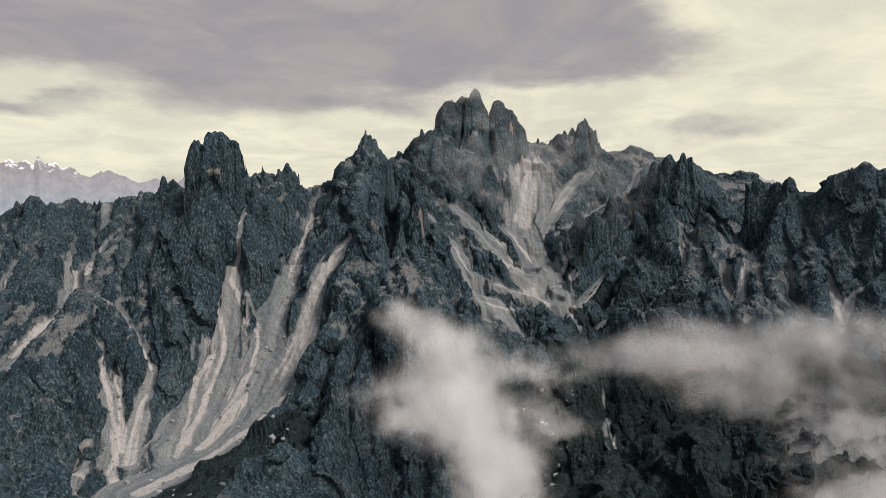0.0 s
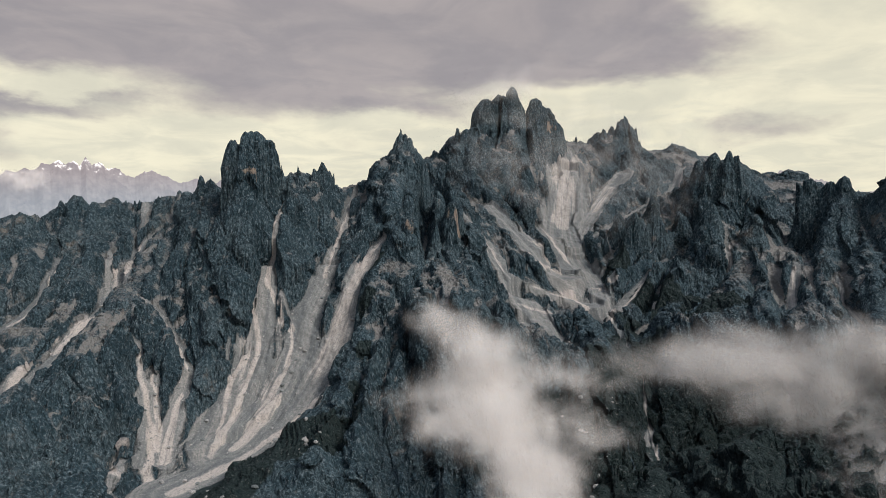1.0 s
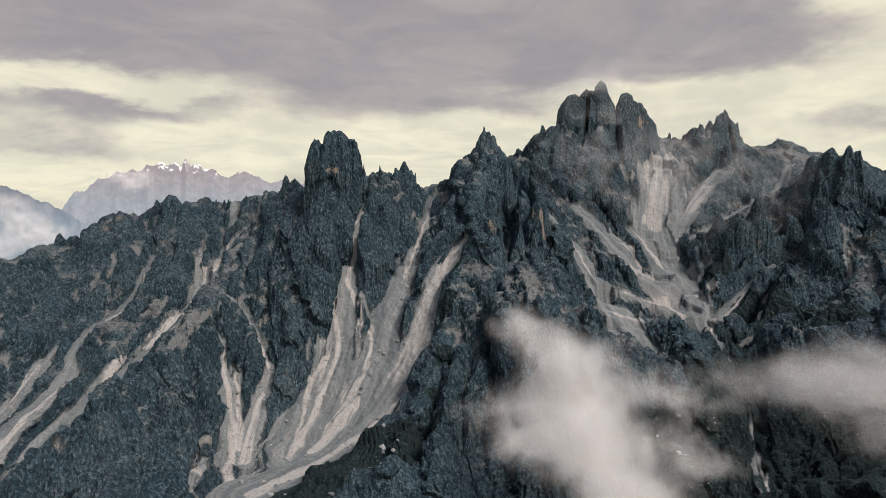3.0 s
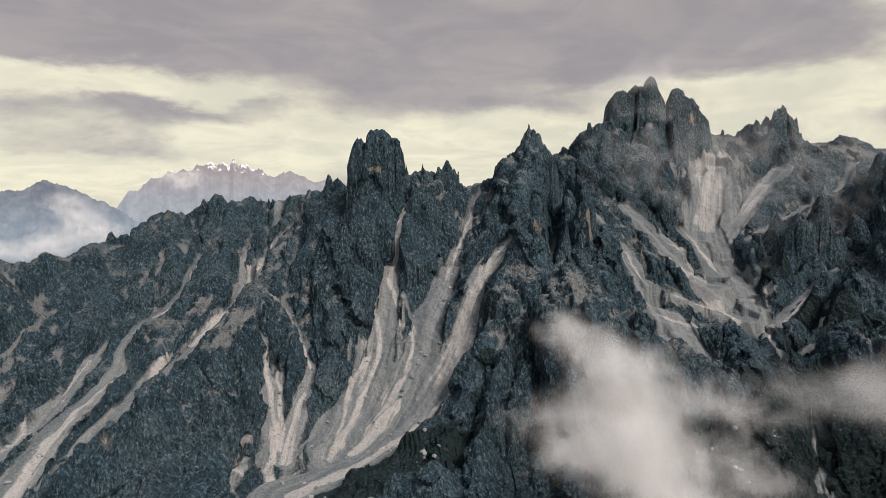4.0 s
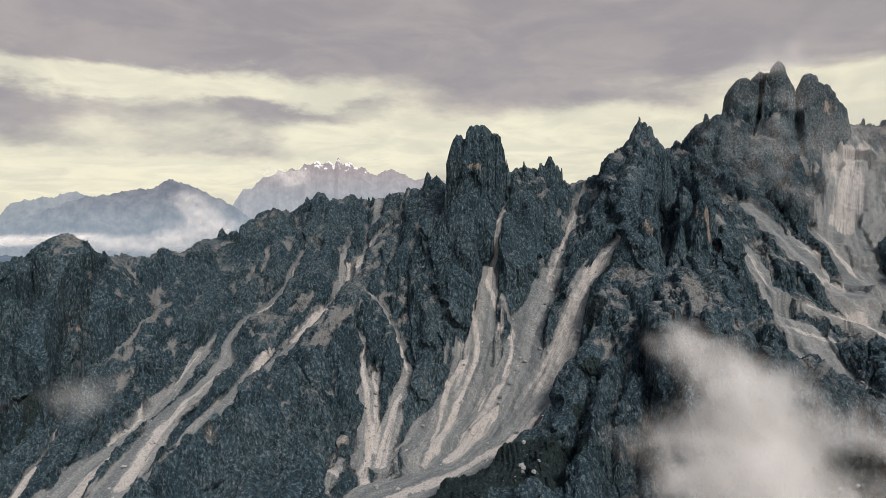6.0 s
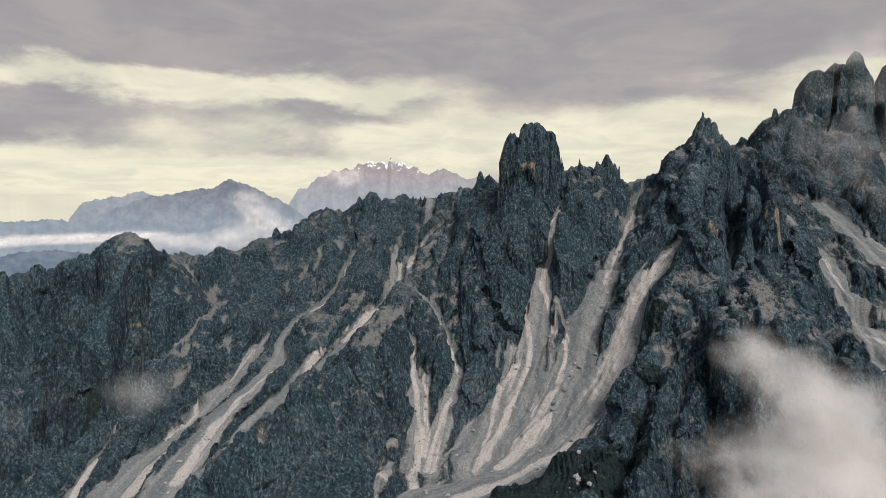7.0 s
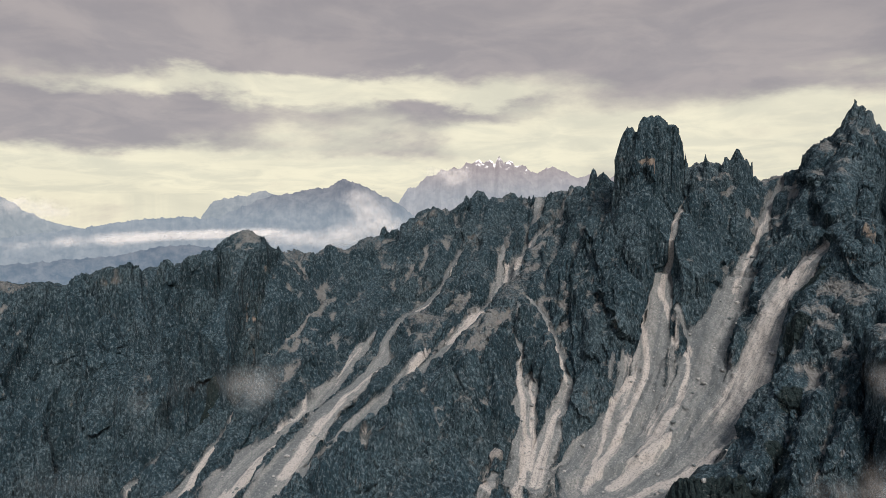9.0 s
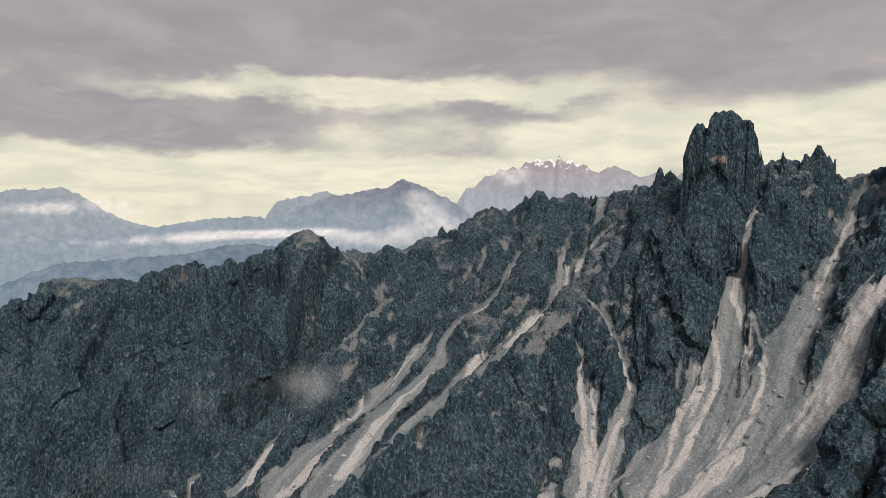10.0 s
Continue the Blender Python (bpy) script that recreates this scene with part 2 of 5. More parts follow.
# ribs running down from the crests
ridge("rock_tower", [(-402, 955, 621), (-408, 891, 566), (-394, 842, 516), (-379, 800, 481), (-344, 762, 446), (-307, 718, 409)])
ridge("rock_tower", [(-341, 944, 613), (-326, 899, 565), (-315, 862, 534), (-303, 821, 500)])
ridge("rock_tower", [(-371, 866, 564), (-342, 847, 540), (-322, 825, 510), (-319, 799, 482), (-303, 776, 445)])
ridge("spire_group", [(-307, 1037, 654), (-292, 975, 605), (-280, 913, 552), (-277, 868, 517), (-247, 837, 483)])
ridge("spire_group", [(-267, 1051, 653), (-255, 997, 598), (-235, 944, 546), (-229, 892, 506), (-235, 844, 481)])
ridge("spire_group", [(-237, 1079, 635), (-233, 1009, 584), (-229, 944, 547)])
ridge("left_ridge", [(-537, 1047, 611), (-508, 965, 556), (-475, 880, 506), (-454, 806, 482)])
ridge("left_ridge", [(-441, 993, 630), (-446, 929, 575), (-436, 871, 525), (-420, 814, 481), (-407, 747, 445), (-367, 697, 418)])
ridge("left_ridge", [(-650, 1009, 598), (-610, 936, 545), (-572, 869, 499), (-545, 798, 461), (-526, 743, 443)])
ridge("left_ridge", [(-676, 988, 603), (-659, 935, 557), (-643, 895, 527)])
ridge("left_ridge", [(-612, 1037, 598), (-570, 955, 546), (-530, 881, 510)])
ridge("left_ridge", [(-714, 922, 579), (-696, 873, 535), (-671, 825, 486), (-652, 779, 451), (-637, 734, 426)])
ridge("left_ridge", [(-712, 919, 579), (-667, 880, 527), (-643, 831, 488)])
ridge("left_ridge", [(-759, 859, 533), (-726, 800, 484), (-694, 750, 449), (-660, 701, 420)])
ridge("left_ridge", [(-785, 770, 513), (-746, 724, 472), (-717, 663, 433), (-683, 616, 385), (-665, 571, 354), (-651, 540, 333)])
ridge("left_ridge", [(-575, 757, 440), (-550, 690, 410), (-528, 632, 398)])
ridge("left_ridge", [(-615, 664, 381), (-595, 594, 344), (-574, 520, 325), (-547, 459, 317)])
ridge("left_shoulder", [(-895, 495, 513), (-891, 480, 467), (-896, 434, 418), (-896, 404, 385), (-891, 380, 332)])
ridge("left_shoulder", [(-895, 498, 497), (-848, 493, 440), (-813, 459, 391), (-786, 450, 375)])
ridge("left_shoulder", [(-873, 538, 503), (-828, 501, 441), (-775, 480, 387), (-720, 446, 330)])
ridge("left_shoulder", [(-833, 639, 544), (-808, 608, 494), (-789, 551, 439), (-763, 510, 390), (-728, 475, 334), (-703, 441, 310)])
ridge("left_shoulder", [(-1042, 359, 476), (-1033, 328, 430), (-1022, 297, 382), (-1011, 281, 342)])
ridge("left_shoulder", [(-989, 420, 483), (-974, 395, 436), (-957, 354, 383), (-937, 322, 335), (-912, 295, 277)])
ridge("left_shoulder", [(-794, 693, 505), (-754, 652, 446), (-717, 587, 384), (-687, 540, 356)])
ridge("left_shoulder", [(-886, 438, 419), (-852, 445, 378), (-827, 420, 338), (-788, 416, 292), (-763, 399, 270)])
ridge("left_shoulder", [(-908, 365, 331), (-887, 344, 284), (-866, 324, 239)])
ridge("foreground_crag", [(-427, 714, 457), (-440, 685, 430), (-458, 652, 410), (-467, 630, 398), (-475, 611, 407), (-483, 589, 398), (-488, 565, 378), (-493, 545, 364), (-500, 521, 352), (-508, 491, 338), (-514, 463, 327), (-516, 445, 322)])
ridge("foreground_crag", [(-434, 773, 467), (-432, 722, 455), (-410, 678, 426), (-390, 639, 403), (-358, 605, 375)])
ridge("foreground_crag", [(-438, 627, 420), (-408, 621, 403), (-376, 614, 387), (-356, 602, 371)])
ridge("foreground_crag", [(-482, 619, 403), (-423, 586, 373), (-379, 549, 355), (-358, 515, 353)])
ridge("foreground_crag", [(-485, 562, 380), (-435, 527, 365), (-385, 483, 355)])
ridge("foreground_crag", [(-410, 728, 441), (-394, 700, 418), (-378, 677, 402)])
ridge("foreground_crag", [(-383, 730, 427), (-368, 703, 404), (-359, 679, 391)])
ridge("pointed_peak", [(-131, 1097, 720), (-135, 1022, 647), (-145, 947, 587), (-137, 877, 536)])
ridge("pointed_peak", [(-83, 1078, 658), (-100, 985, 604), (-99, 900, 550), (-102, 831, 512), (-82, 774, 480), (-56, 724, 453)])
ridge("pointed_peak", [(-47, 1204, 635), (-58, 1049, 569), (-54, 897, 521), (-28, 727, 491)])
ridge("pointed_peak", [(-30, 1098, 595), (-21, 991, 546), (-23, 916, 513), (3, 847, 472), (29, 816, 439)])
ridge("dark_spur", [(-141, 874, 532), (-144, 813, 477), (-148, 759, 439), (-150, 707, 407), (-154, 658, 385), (-164, 609, 373), (-158, 562, 357)])
ridge("dark_spur", [(-93, 764, 481), (-109, 718, 451), (-121, 668, 414), (-132, 624, 388), (-122, 580, 354)])
ridge("dark_spur", [(-88, 813, 431), (-90, 744, 382), (-84, 676, 345), (-81, 608, 331)])
ridge("summit_massif", [(-58, 1268, 625), (7, 1172, 590), (42, 1089, 540), (63, 1024, 501), (71, 968, 460), (83, 925, 436)])
ridge("summit_massif", [(89, 1466, 823), (83, 1396, 724), (95, 1314, 632), (115, 1217, 550), (118, 1161, 525)])
ridge("summit_massif", [(-12, 1446, 781), (-23, 1319, 669), (24, 1209, 607), (52, 1099, 550)])
ridge("summit_massif", [(139, 1411, 673), (153, 1323, 607), (147, 1232, 538)])
ridge("summit_massif", [(164, 1534, 805), (152, 1481, 717)])
ridge("second_peak", [(361, 1594, 806), (318, 1522, 706), (274, 1472, 662)])
ridge("second_peak", [(376, 1595, 799), (381, 1491, 690), (399, 1403, 633)])
ridge("horn_peak", [(377, 1348, 613), (320, 1245, 549), (271, 1157, 509), (242, 1098, 498)])
ridge("horn_peak", [(287, 1307, 577), (248, 1231, 538), (224, 1163, 509)])
ridge("horn_peak", [(509, 1407, 672), (430, 1262, 583), (361, 1114, 512), (310, 978, 468)])
ridge("horn_peak", [(394, 1095, 555), (391, 1056, 507), (375, 1021, 462)])
ridge("horn_peak", [(586, 1470, 702), (528, 1249, 583), (468, 1063, 516), (386, 857, 459)])
ridge("block_peak", [(734, 1408, 613), (605, 1175, 518), (528, 1029, 495), (407, 769, 452)])
ridge("block_peak", [(620, 1099, 621), (558, 1010, 530), (521, 957, 502), (484, 853, 436)])
ridge("block_peak", [(587, 972, 532), (564, 916, 493), (536, 854, 452)])
ridge("dome_peak", [(694, 1019, 652), (643, 962, 560), (607, 914, 502), (571, 887, 480)])
ridge("dome_peak", [(693, 960, 595), (648, 910, 528), (609, 868, 482)])
ridge("horn_peak", [(330, 1115, 512), (274, 1059, 457), (223, 1001, 408)])
# fall lines
gully("scree_chute", [(-729, 550, 327), (-711, 526, 311), (-693, 488, 298), (-669, 450, 285), (-648, 426, 281)], 2, 14)
gully("scree_chute", [(-745, 506, 310), (-735, 456, 289), (-723, 416, 279), (-709, 382, 275)], 2, 12)
gully("scree_chute", [(-662, 731, 407), (-655, 691, 383), (-646, 638, 350), (-639, 577, 323), (-631, 514, 309), (-615, 468, 297), (-598, 445, 292)], 5, 24)
gully("scree_chute", [(-639, 902, 518), (-630, 869, 486), (-625, 829, 456), (-629, 772, 430), (-624, 732, 413), (-612, 692, 383), (-601, 666, 372), (-596, 604, 352), (-583, 551, 332), (-563, 497, 311), (-545, 461, 305)], 3, 22)
gully("scree_chute", [(-589, 1055, 598), (-568, 1012, 561), (-548, 953, 512), (-542, 898, 483), (-531, 845, 449), (-532, 776, 420), (-531, 717, 398), (-532, 655, 375), (-530, 606, 355), (-528, 561, 336), (-530, 516, 319), (-533, 476, 304)], 4, 19)
gully("scree_chute", [(-517, 1059, 611), (-523, 1010, 563), (-529, 952, 530), (-521, 901, 501), (-511, 843, 479)], 3, 7)
gully("scree_chute", [(-590, 955, 531), (-556, 892, 499), (-521, 837, 475)], 2, 5)
gully("rock_gully", [(-707, 966, 564), (-644, 916, 517), (-607, 840, 474)], 1, 2)
gully("scree_chute", [(-615, 922, 518), (-603, 883, 496), (-593, 836, 467), (-584, 799, 444), (-579, 762, 423)], 1, 2)
gully("scree_chute", [(-447, 744, 440), (-418, 724, 421), (-397, 694, 394), (-375, 666, 370), (-359, 635, 349), (-346, 597, 327)], 2, 10)
gully("scree_chute", [(-407, 759, 428), (-399, 725, 405), (-383, 692, 379), (-362, 665, 356), (-348, 636, 336), (-338, 611, 324)], 2, 9)
gully("scree_chute", [(-459, 814, 470), (-417, 790, 443), (-384, 761, 414), (-356, 730, 388), (-349, 691, 364), (-343, 652, 343), (-333, 616, 324)], 3, 14)
gully("scree_chute", [(-373, 628, 353), (-367, 595, 337), (-361, 571, 331)], 1.5, 5)
gully("scree_chute", [(-495, 551, 357), (-475, 528, 347), (-453, 519, 346)], 1, 3)
gully("scree_chute", [(-299, 954, 616), (-301, 927, 588), (-303, 899, 552), (-302, 872, 521), (-296, 848, 504)], 4, 8)
gully("scree_apron", [(-305, 873, 504), (-296, 843, 466), (-290, 812, 434), (-284, 782, 405), (-284, 748, 378), (-288, 711, 353), (-294, 671, 330), (-294, 648, 327)], 15, 42)
gully("scree_apron", [(-223, 1124, 624), (-226, 1057, 584), (-224, 1003, 551), (-226, 959, 526), (-228, 913, 498)], 5, 8)
gully("scree_apron", [(-229, 915, 501), (-232, 872, 465), (-237, 833, 434), (-237, 798, 406), (-241, 763, 379), (-247, 729, 357), (-261, 692, 340), (-273, 659, 330)], 17, 42)
gully("scree_apron", [(-137, 925, 548), (-153, 896, 526), (-171, 858, 487), (-182, 817, 438), (-193, 778, 396), (-207, 741, 364), (-226, 702, 339), (-250, 659, 322), (-279, 609, 313), (-295, 570, 316)], 10, 50)
gully("scree_apron", [(-156, 786, 432), (-169, 765, 409), (-188, 734, 379), (-205, 701, 355), (-223, 664, 342)], 4, 10)
gully("scree_chute", [(-329, 835, 492), (-307, 818, 468), (-295, 793, 437), (-293, 760, 402), (-305, 721, 382), (-299, 692, 361), (-295, 659, 340)], 3, 6)
gully("scree_chute", [(-277, 847, 478), (-262, 829, 455), (-252, 812, 435)], 2, 6)
gully("rock_gully", [(-901, 546, 483), (-860, 555, 449), (-830, 557, 421), (-811, 527, 377), (-796, 506, 346)], 1, 2)
gully("rock_gully", [(-970, 488, 495), (-970, 442, 430), (-965, 408, 371), (-958, 375, 316)], 1, 2)
gully("rock_gully", [(-831, 683, 494), (-791, 648, 425), (-762, 594, 366), (-733, 557, 330)], 1, 2)
gully("rock_gully", [(-934, 527, 491), (-871, 513, 425), (-816, 490, 372)], 1, 2)
gully("rock_gully", [(-1066, 401, 469), (-1046, 364, 414), (-1023, 322, 361)], 1, 2)
gully("rock_gully", [(-932, 467, 431), (-875, 474, 391), (-824, 462, 350)], 1, 2)
gully("rock_gully", [(-915, 463, 386), (-905, 427, 340), (-890, 398, 282), (-868, 395, 229)], 1, 2)
gully("rock_gully", [(-857, 600, 482), (-813, 581, 415), (-783, 528, 352)], 1, 2)
gully("rock_gully", [(-161, 1114, 680), (-157, 1026, 612), (-159, 936, 555)], 1, 2)
gully("rock_gully", [(-101, 1075, 649), (-120, 978, 587), (-125, 894, 542)], 1, 2)
gully("rock_gully", [(-70, 1284, 648), (-86, 1079, 558), (-83, 894, 505), (-63, 739, 487)], 1, 2)
gully("rock_gully", [(-118, 850, 509), (-123, 793, 461), (-127, 740, 419), (-136, 687, 383), (-144, 641, 358), (-143, 603, 340)], 1, 2)
gully("rock_gully", [(-86, 786, 464), (-104, 733, 422), (-109, 686, 386), (-107, 643, 356), (-106, 603, 330)], 1, 2)
gully("scree_apron", [(-41, 1044, 601), (-14, 1029, 558), (15, 1008, 521), (42, 982, 486), (59, 956, 460), (79, 924, 432), (96, 880, 397)], 8, 34)
gully("scree_apron", [(18, 1214, 590), (60, 1145, 548), (99, 1107, 503), (124, 1098, 473), (148, 1095, 461)], 14, 46)
gully("scree_chute", [(117, 1247, 549), (142, 1209, 517), (165, 1168, 481), (176, 1144, 473)], 12, 28)
gully("scree_apron", [(67, 1002, 465), (101, 1014, 452), (141, 1027, 437), (180, 1037, 423)], 18, 34)
gully("scree_chute", [(64, 961, 443), (106, 972, 425), (158, 981, 410), (182, 987, 399)], 14, 26)
gully("scree_chute", [(65, 904, 418), (95, 872, 406), (124, 839, 395)], 12, 22)
gully("cirque_scree", [(207, 1475, 649), (187, 1357, 582), (169, 1240, 526)], 56, 44)
gully("cirque_scree", [(210, 1611, 739), (221, 1511, 692), (199, 1414, 608), (182, 1318, 546), (183, 1218, 493), (210, 1114, 450), (206, 1014, 425)], 24, 26)
gully("scree_chute", [(206, 1014, 425), (215, 925, 396), (219, 837, 367), (205, 752, 324), (190, 669, 315)], 3, 6)
gully("cirque_scree", [(345, 1482, 663), (280, 1397, 608), (220, 1301, 547), (189, 1219, 504)], 20, 20)
gully("cirque_scree", [(485, 1505, 677), (439, 1426, 621), (315, 1321, 564), (230, 1226, 527)], 10, 10)
gully("scree_chute", [(339, 1150, 526), (292, 1128, 490), (245, 1106, 461), (194, 1083, 446)], 3, 10)
gully("scree_chute", [(337, 1120, 496), (291, 1085, 464), (252, 1047, 429), (213, 1009, 398)], 5, 15)
gully("scree_chute", [(334, 1086, 463), (299, 1055, 427), (282, 1027, 401)], 3, 8)
gully("scree_chute", [(432, 1108, 554), (429, 1074, 505), (415, 1043, 459), (352, 1021, 423), (298, 998, 400), (244, 971, 381)], 4, 12)
gully("scree_chute", [(506, 1015, 501), (483, 967, 460), (464, 917, 423), (455, 874, 407)], 5, 16)
gully("scree_chute", [(545, 963, 488), (528, 921, 449), (526, 877, 431), (522, 835, 415)], 3, 10)
gully("scree_chute", [(588, 930, 487), (579, 884, 455), (563, 844, 425), (549, 810, 405)], 5, 15)
gully("scree_chute", [(664, 903, 494), (609, 882, 465), (578, 855, 435), (555, 831, 416)], 3, 10)
gully("scree_chute", [(452, 945, 441), (415, 915, 417)], 2, 4)
gully("scree_chute", [(428, 999, 460), (418, 953, 430)], 1, 3)
gully("rock_gully", [(689, 1472, 621), (568, 1178, 529), (478, 966, 501)], 1, 2)
gully("rock_gully", [(656, 1101, 605), (610, 1027, 538), (549, 962, 486)], 1, 2)
gully("rock_gully", [(380, 1246, 595), (350, 1157, 531)], 1, 2)
gully("rock_gully", [(486, 1058, 517), (466, 991, 466), (450, 944, 441)], 1, 2)
gully("rock_gully", [(49, 1468, 757), (20, 1351, 670), (7, 1247, 607), (38, 1145, 564)], 1, 2)
gully("rock_gully", [(118, 1515, 775), (115, 1448, 688), (149, 1385, 633)], 1, 2)
gully("rock_gully", [(378, 1596, 741), (379, 1480, 663), (373, 1380, 607)], 1, 2)
# spires and towers: top, height, radius, sharpness
tower("rock_tower", -341, 924, 676, 95, 46, 32, 20)
spire("rock_tower", -341, 922, 655, 190, 120, 1.0)
spire("rock_tower", -369, 913, 697, 90, 15, 3.5)
spire("rock_tower", -349, 921, 707, 90, 20, 4)
spire("rock_tower", -332, 927, 705, 90, 22, 4)
spire("rock_tower", -319, 932, 695, 100, 20, 3.5)
spire("rock_tower", -307, 936, 677, 100, 20, 3)
spire("rock_tower", -299, 939, 649, 90, 22, 1.8)
spire("left_ridge", -673, 1004, 613, 50, 31, 1.5)
spire("left_ridge", -694, 994, 602, 40, 25, 1.3)
spire("left_ridge", -655, 1030, 600, 40, 17, 1.3)
spire("left_ridge", -636, 1044, 610, 45, 25, 1.6)
spire("left_ridge", -620, 1053, 605, 40, 14, 1.3)
spire("left_ridge", -605, 1054, 607, 40, 13, 1.3)
spire("left_ridge", -595, 1053, 602, 36, 13, 1.3)
spire("left_ridge", -547, 1034, 612, 40, 18, 1.4)
spire("left_ridge", -518, 1027, 616, 40, 15, 1.3)
spire("left_ridge", -493, 1017, 609, 40, 13, 1.3)
spire("left_ridge", -482, 1011, 614, 40, 13, 1.3)
spire("left_ridge", -449, 982, 641, 55, 17, 1.3)
spire("left_ridge", -430, 980, 638, 45, 13, 1.3)
spire("left_ridge", -440, 981, 629, 45, 15, 1.3)
spire("left_ridge", -707, 988, 587, 40, 31, 1.4)
spire("left_ridge", -704, 918, 582, 40, 34, 1.7)
spire("left_ridge", -731, 901, 563, 36, 25, 1.6)
spire("left_ridge", -768, 885, 549, 50, 25, 2)
spire("left_ridge", -784, 875, 547, 50, 17, 2)
spire("left_ridge", -751, 895, 551, 40, 22, 1.8)
spire("left_ridge", -794, 705, 516, 36, 13, 2)
spire("left_ridge", -785, 715, 516, 36, 17, 2)
spire("left_ridge", -778, 749, 521, 36, 20, 1.6)
spire("left_ridge", -759, 782, 520, 36, 25, 1.6)
spire("left_ridge", -745, 803, 519, 36, 20, 1.5)
spire("left_shoulder", -839, 641, 551, 46, 66, 1.35)
spire("left_shoulder", -805, 678, 517, 24, 6, 1.3)
spire("left_shoulder", -798, 685, 514, 24, 5, 1.3)
spire("left_shoulder", -856, 619, 529, 30, 44, 1.5)
spire("spire_group", -299, 1017, 659, 60, 15, 1.3)
spire("spire_group", -293, 1021, 642, 50, 17, 1.3)
spire("spire_group", -267, 1046, 663, 70, 28, 1.3)
spire("spire_group", -278, 1041, 653, 60, 22, 1.3)
spire("spire_group", -254, 1050, 651, 60, 20, 1.3)
spire("spire_group", -246, 1054, 646, 50, 11, 1.3)
spire("spire_group", -234, 1058, 650, 55, 13, 1.3)
spire("spire_group", -227, 1062, 644, 50, 14, 1.3)
spire("pointed_peak", -134, 1102, 724, 150, 58, 1.3)
spire("pointed_peak", -105, 1095, 685, 120, 50, 1.4)
spire("pointed_peak", -111, 1034, 654, 130, 60, 1.4)
spire("pointed_peak", -76, 982, 624, 150, 42, 2.4)
spire("pointed_peak", -40, 949, 595, 120, 26, 3)
spire("pointed_peak", -113, 979, 606, 130, 40, 1.8)
spire("pointed_peak", -163, 1103, 701, 70, 10, 1)
spire("pointed_peak", -135, 1100, 729, 110, 40, 1)
spire("pointed_peak", -182, 1103, 662, 60, 9, 1)
spire("pointed_peak", -199, 1106, 646, 50, 8, 1)
spire("pointed_peak", -168, 1099, 678, 100, 16, 1.05)
spire("pointed_peak", -188, 1104, 655, 80, 13, 1.05)
spire("pointed_peak", -199, 1106, 644, 70, 12, 1.05)
spire("pointed_peak", -146, 1102, 696, 120, 22, 1.05)
spire("pointed_peak", -113, 1099, 696, 110, 50, 1.3)
spire("pointed_peak", -83, 1072, 668, 110, 26, 1.3)
spire("pointed_peak", -69, 1058, 657, 100, 14, 1.3)
spire("pointed_peak", -59, 1038, 640, 100, 20, 1.3)
spire("pointed_peak", -36, 984, 606, 110, 26, 1.5)
spire("pointed_peak", -93, 1066, 656, 120, 32, 1.3)
spire("pointed_peak", -72, 927, 580, 80, 26, 1.5)
spire("pointed_peak", -99, 895, 576, 80, 22, 1.4)
spire("pointed_peak", -42, 929, 562, 90, 20, 1.6)
tower("summit_massif", 30, 1474, 826, 200, 66, 44, 20)
tower("summit_massif", 152, 1546, 832, 190, 46, 36, 35)
spire("summit_massif", 48, 1480, 848, 110, 50, 2)
spire("summit_massif", 80, 1486, 868, 130, 56, 1.5)
spire("summit_massif", 14, 1468, 836, 110, 46, 2.4)
spire("summit_massif", 30, 1462, 780, 230, 110, 1.8)
spire("summit_massif", 80, 1478, 790, 230, 95, 1.8)
spire("summit_massif", 136, 1536, 854, 140, 40, 2.4)
spire("summit_massif", 178, 1560, 818, 140, 40, 2.2)
spire("summit_massif", 199, 1576, 796, 130, 30, 2)
spire("summit_massif", -47, 1399, 769, 120, 20, 1.05)
spire("summit_massif", -35, 1410, 751, 120, 34, 1.3)
spire("summit_massif", -58, 1369, 719, 120, 30, 1.2)
spire("summit_massif", -64, 1328, 694, 110, 36, 1.3)
spire("summit_massif", 45, 1329, 681, 120, 48, 1.3)
spire("summit_massif", -4, 1250, 642, 110, 43, 1.3)
spire("summit_massif", 95, 1256, 613, 100, 43, 1.3)
spire("summit_massif", 73, 1288, 631, 110, 36, 1.3)
spire("summit_massif", 127, 1223, 584, 70, 22, 1.3)
spire("summit_massif", 43, 1119, 554, 60, 17, 1.3)
spire("summit_massif", 262, 1710, 782, 60, 17, 1.2)
spire("summit_massif", 243, 1703, 758, 50, 19, 1.3)
spire("summit_massif", 302, 1714, 770, 70, 31, 1.3)
spire("second_peak", 370, 1605, 818, 190, 74, 1.3)
spire("second_peak", 369, 1603, 827, 90, 22, 1.1)
spire("second_peak", 426, 1584, 725, 130, 48, 1.3)
spire("second_peak", 355, 1603, 810, 90, 22, 1.2)
spire("second_peak", 383, 1603, 809, 90, 20, 1.2)
spire("second_peak", 334, 1602, 794, 90, 26, 1.4)
spire("second_peak", 312, 1592, 778, 100, 30, 1.5)
spire("second_peak", 295, 1588, 755, 90, 24, 1.4)
spire("second_peak", 396, 1602, 788, 90, 22, 1.2)
spire("second_peak", 410, 1598, 758, 90, 24, 1.2)
spire("second_peak", 541, 1769, 762, 110, 72, 1.3)
spire("second_peak", 586, 1755, 742, 100, 60, 1.3)
spire("second_peak", 504, 1780, 749, 100, 48, 1.4)
spire("second_peak", 329, 1175, 617, 90, 41, 1.3)
spire("second_peak", 291, 1154, 585, 70, 31, 1.3)
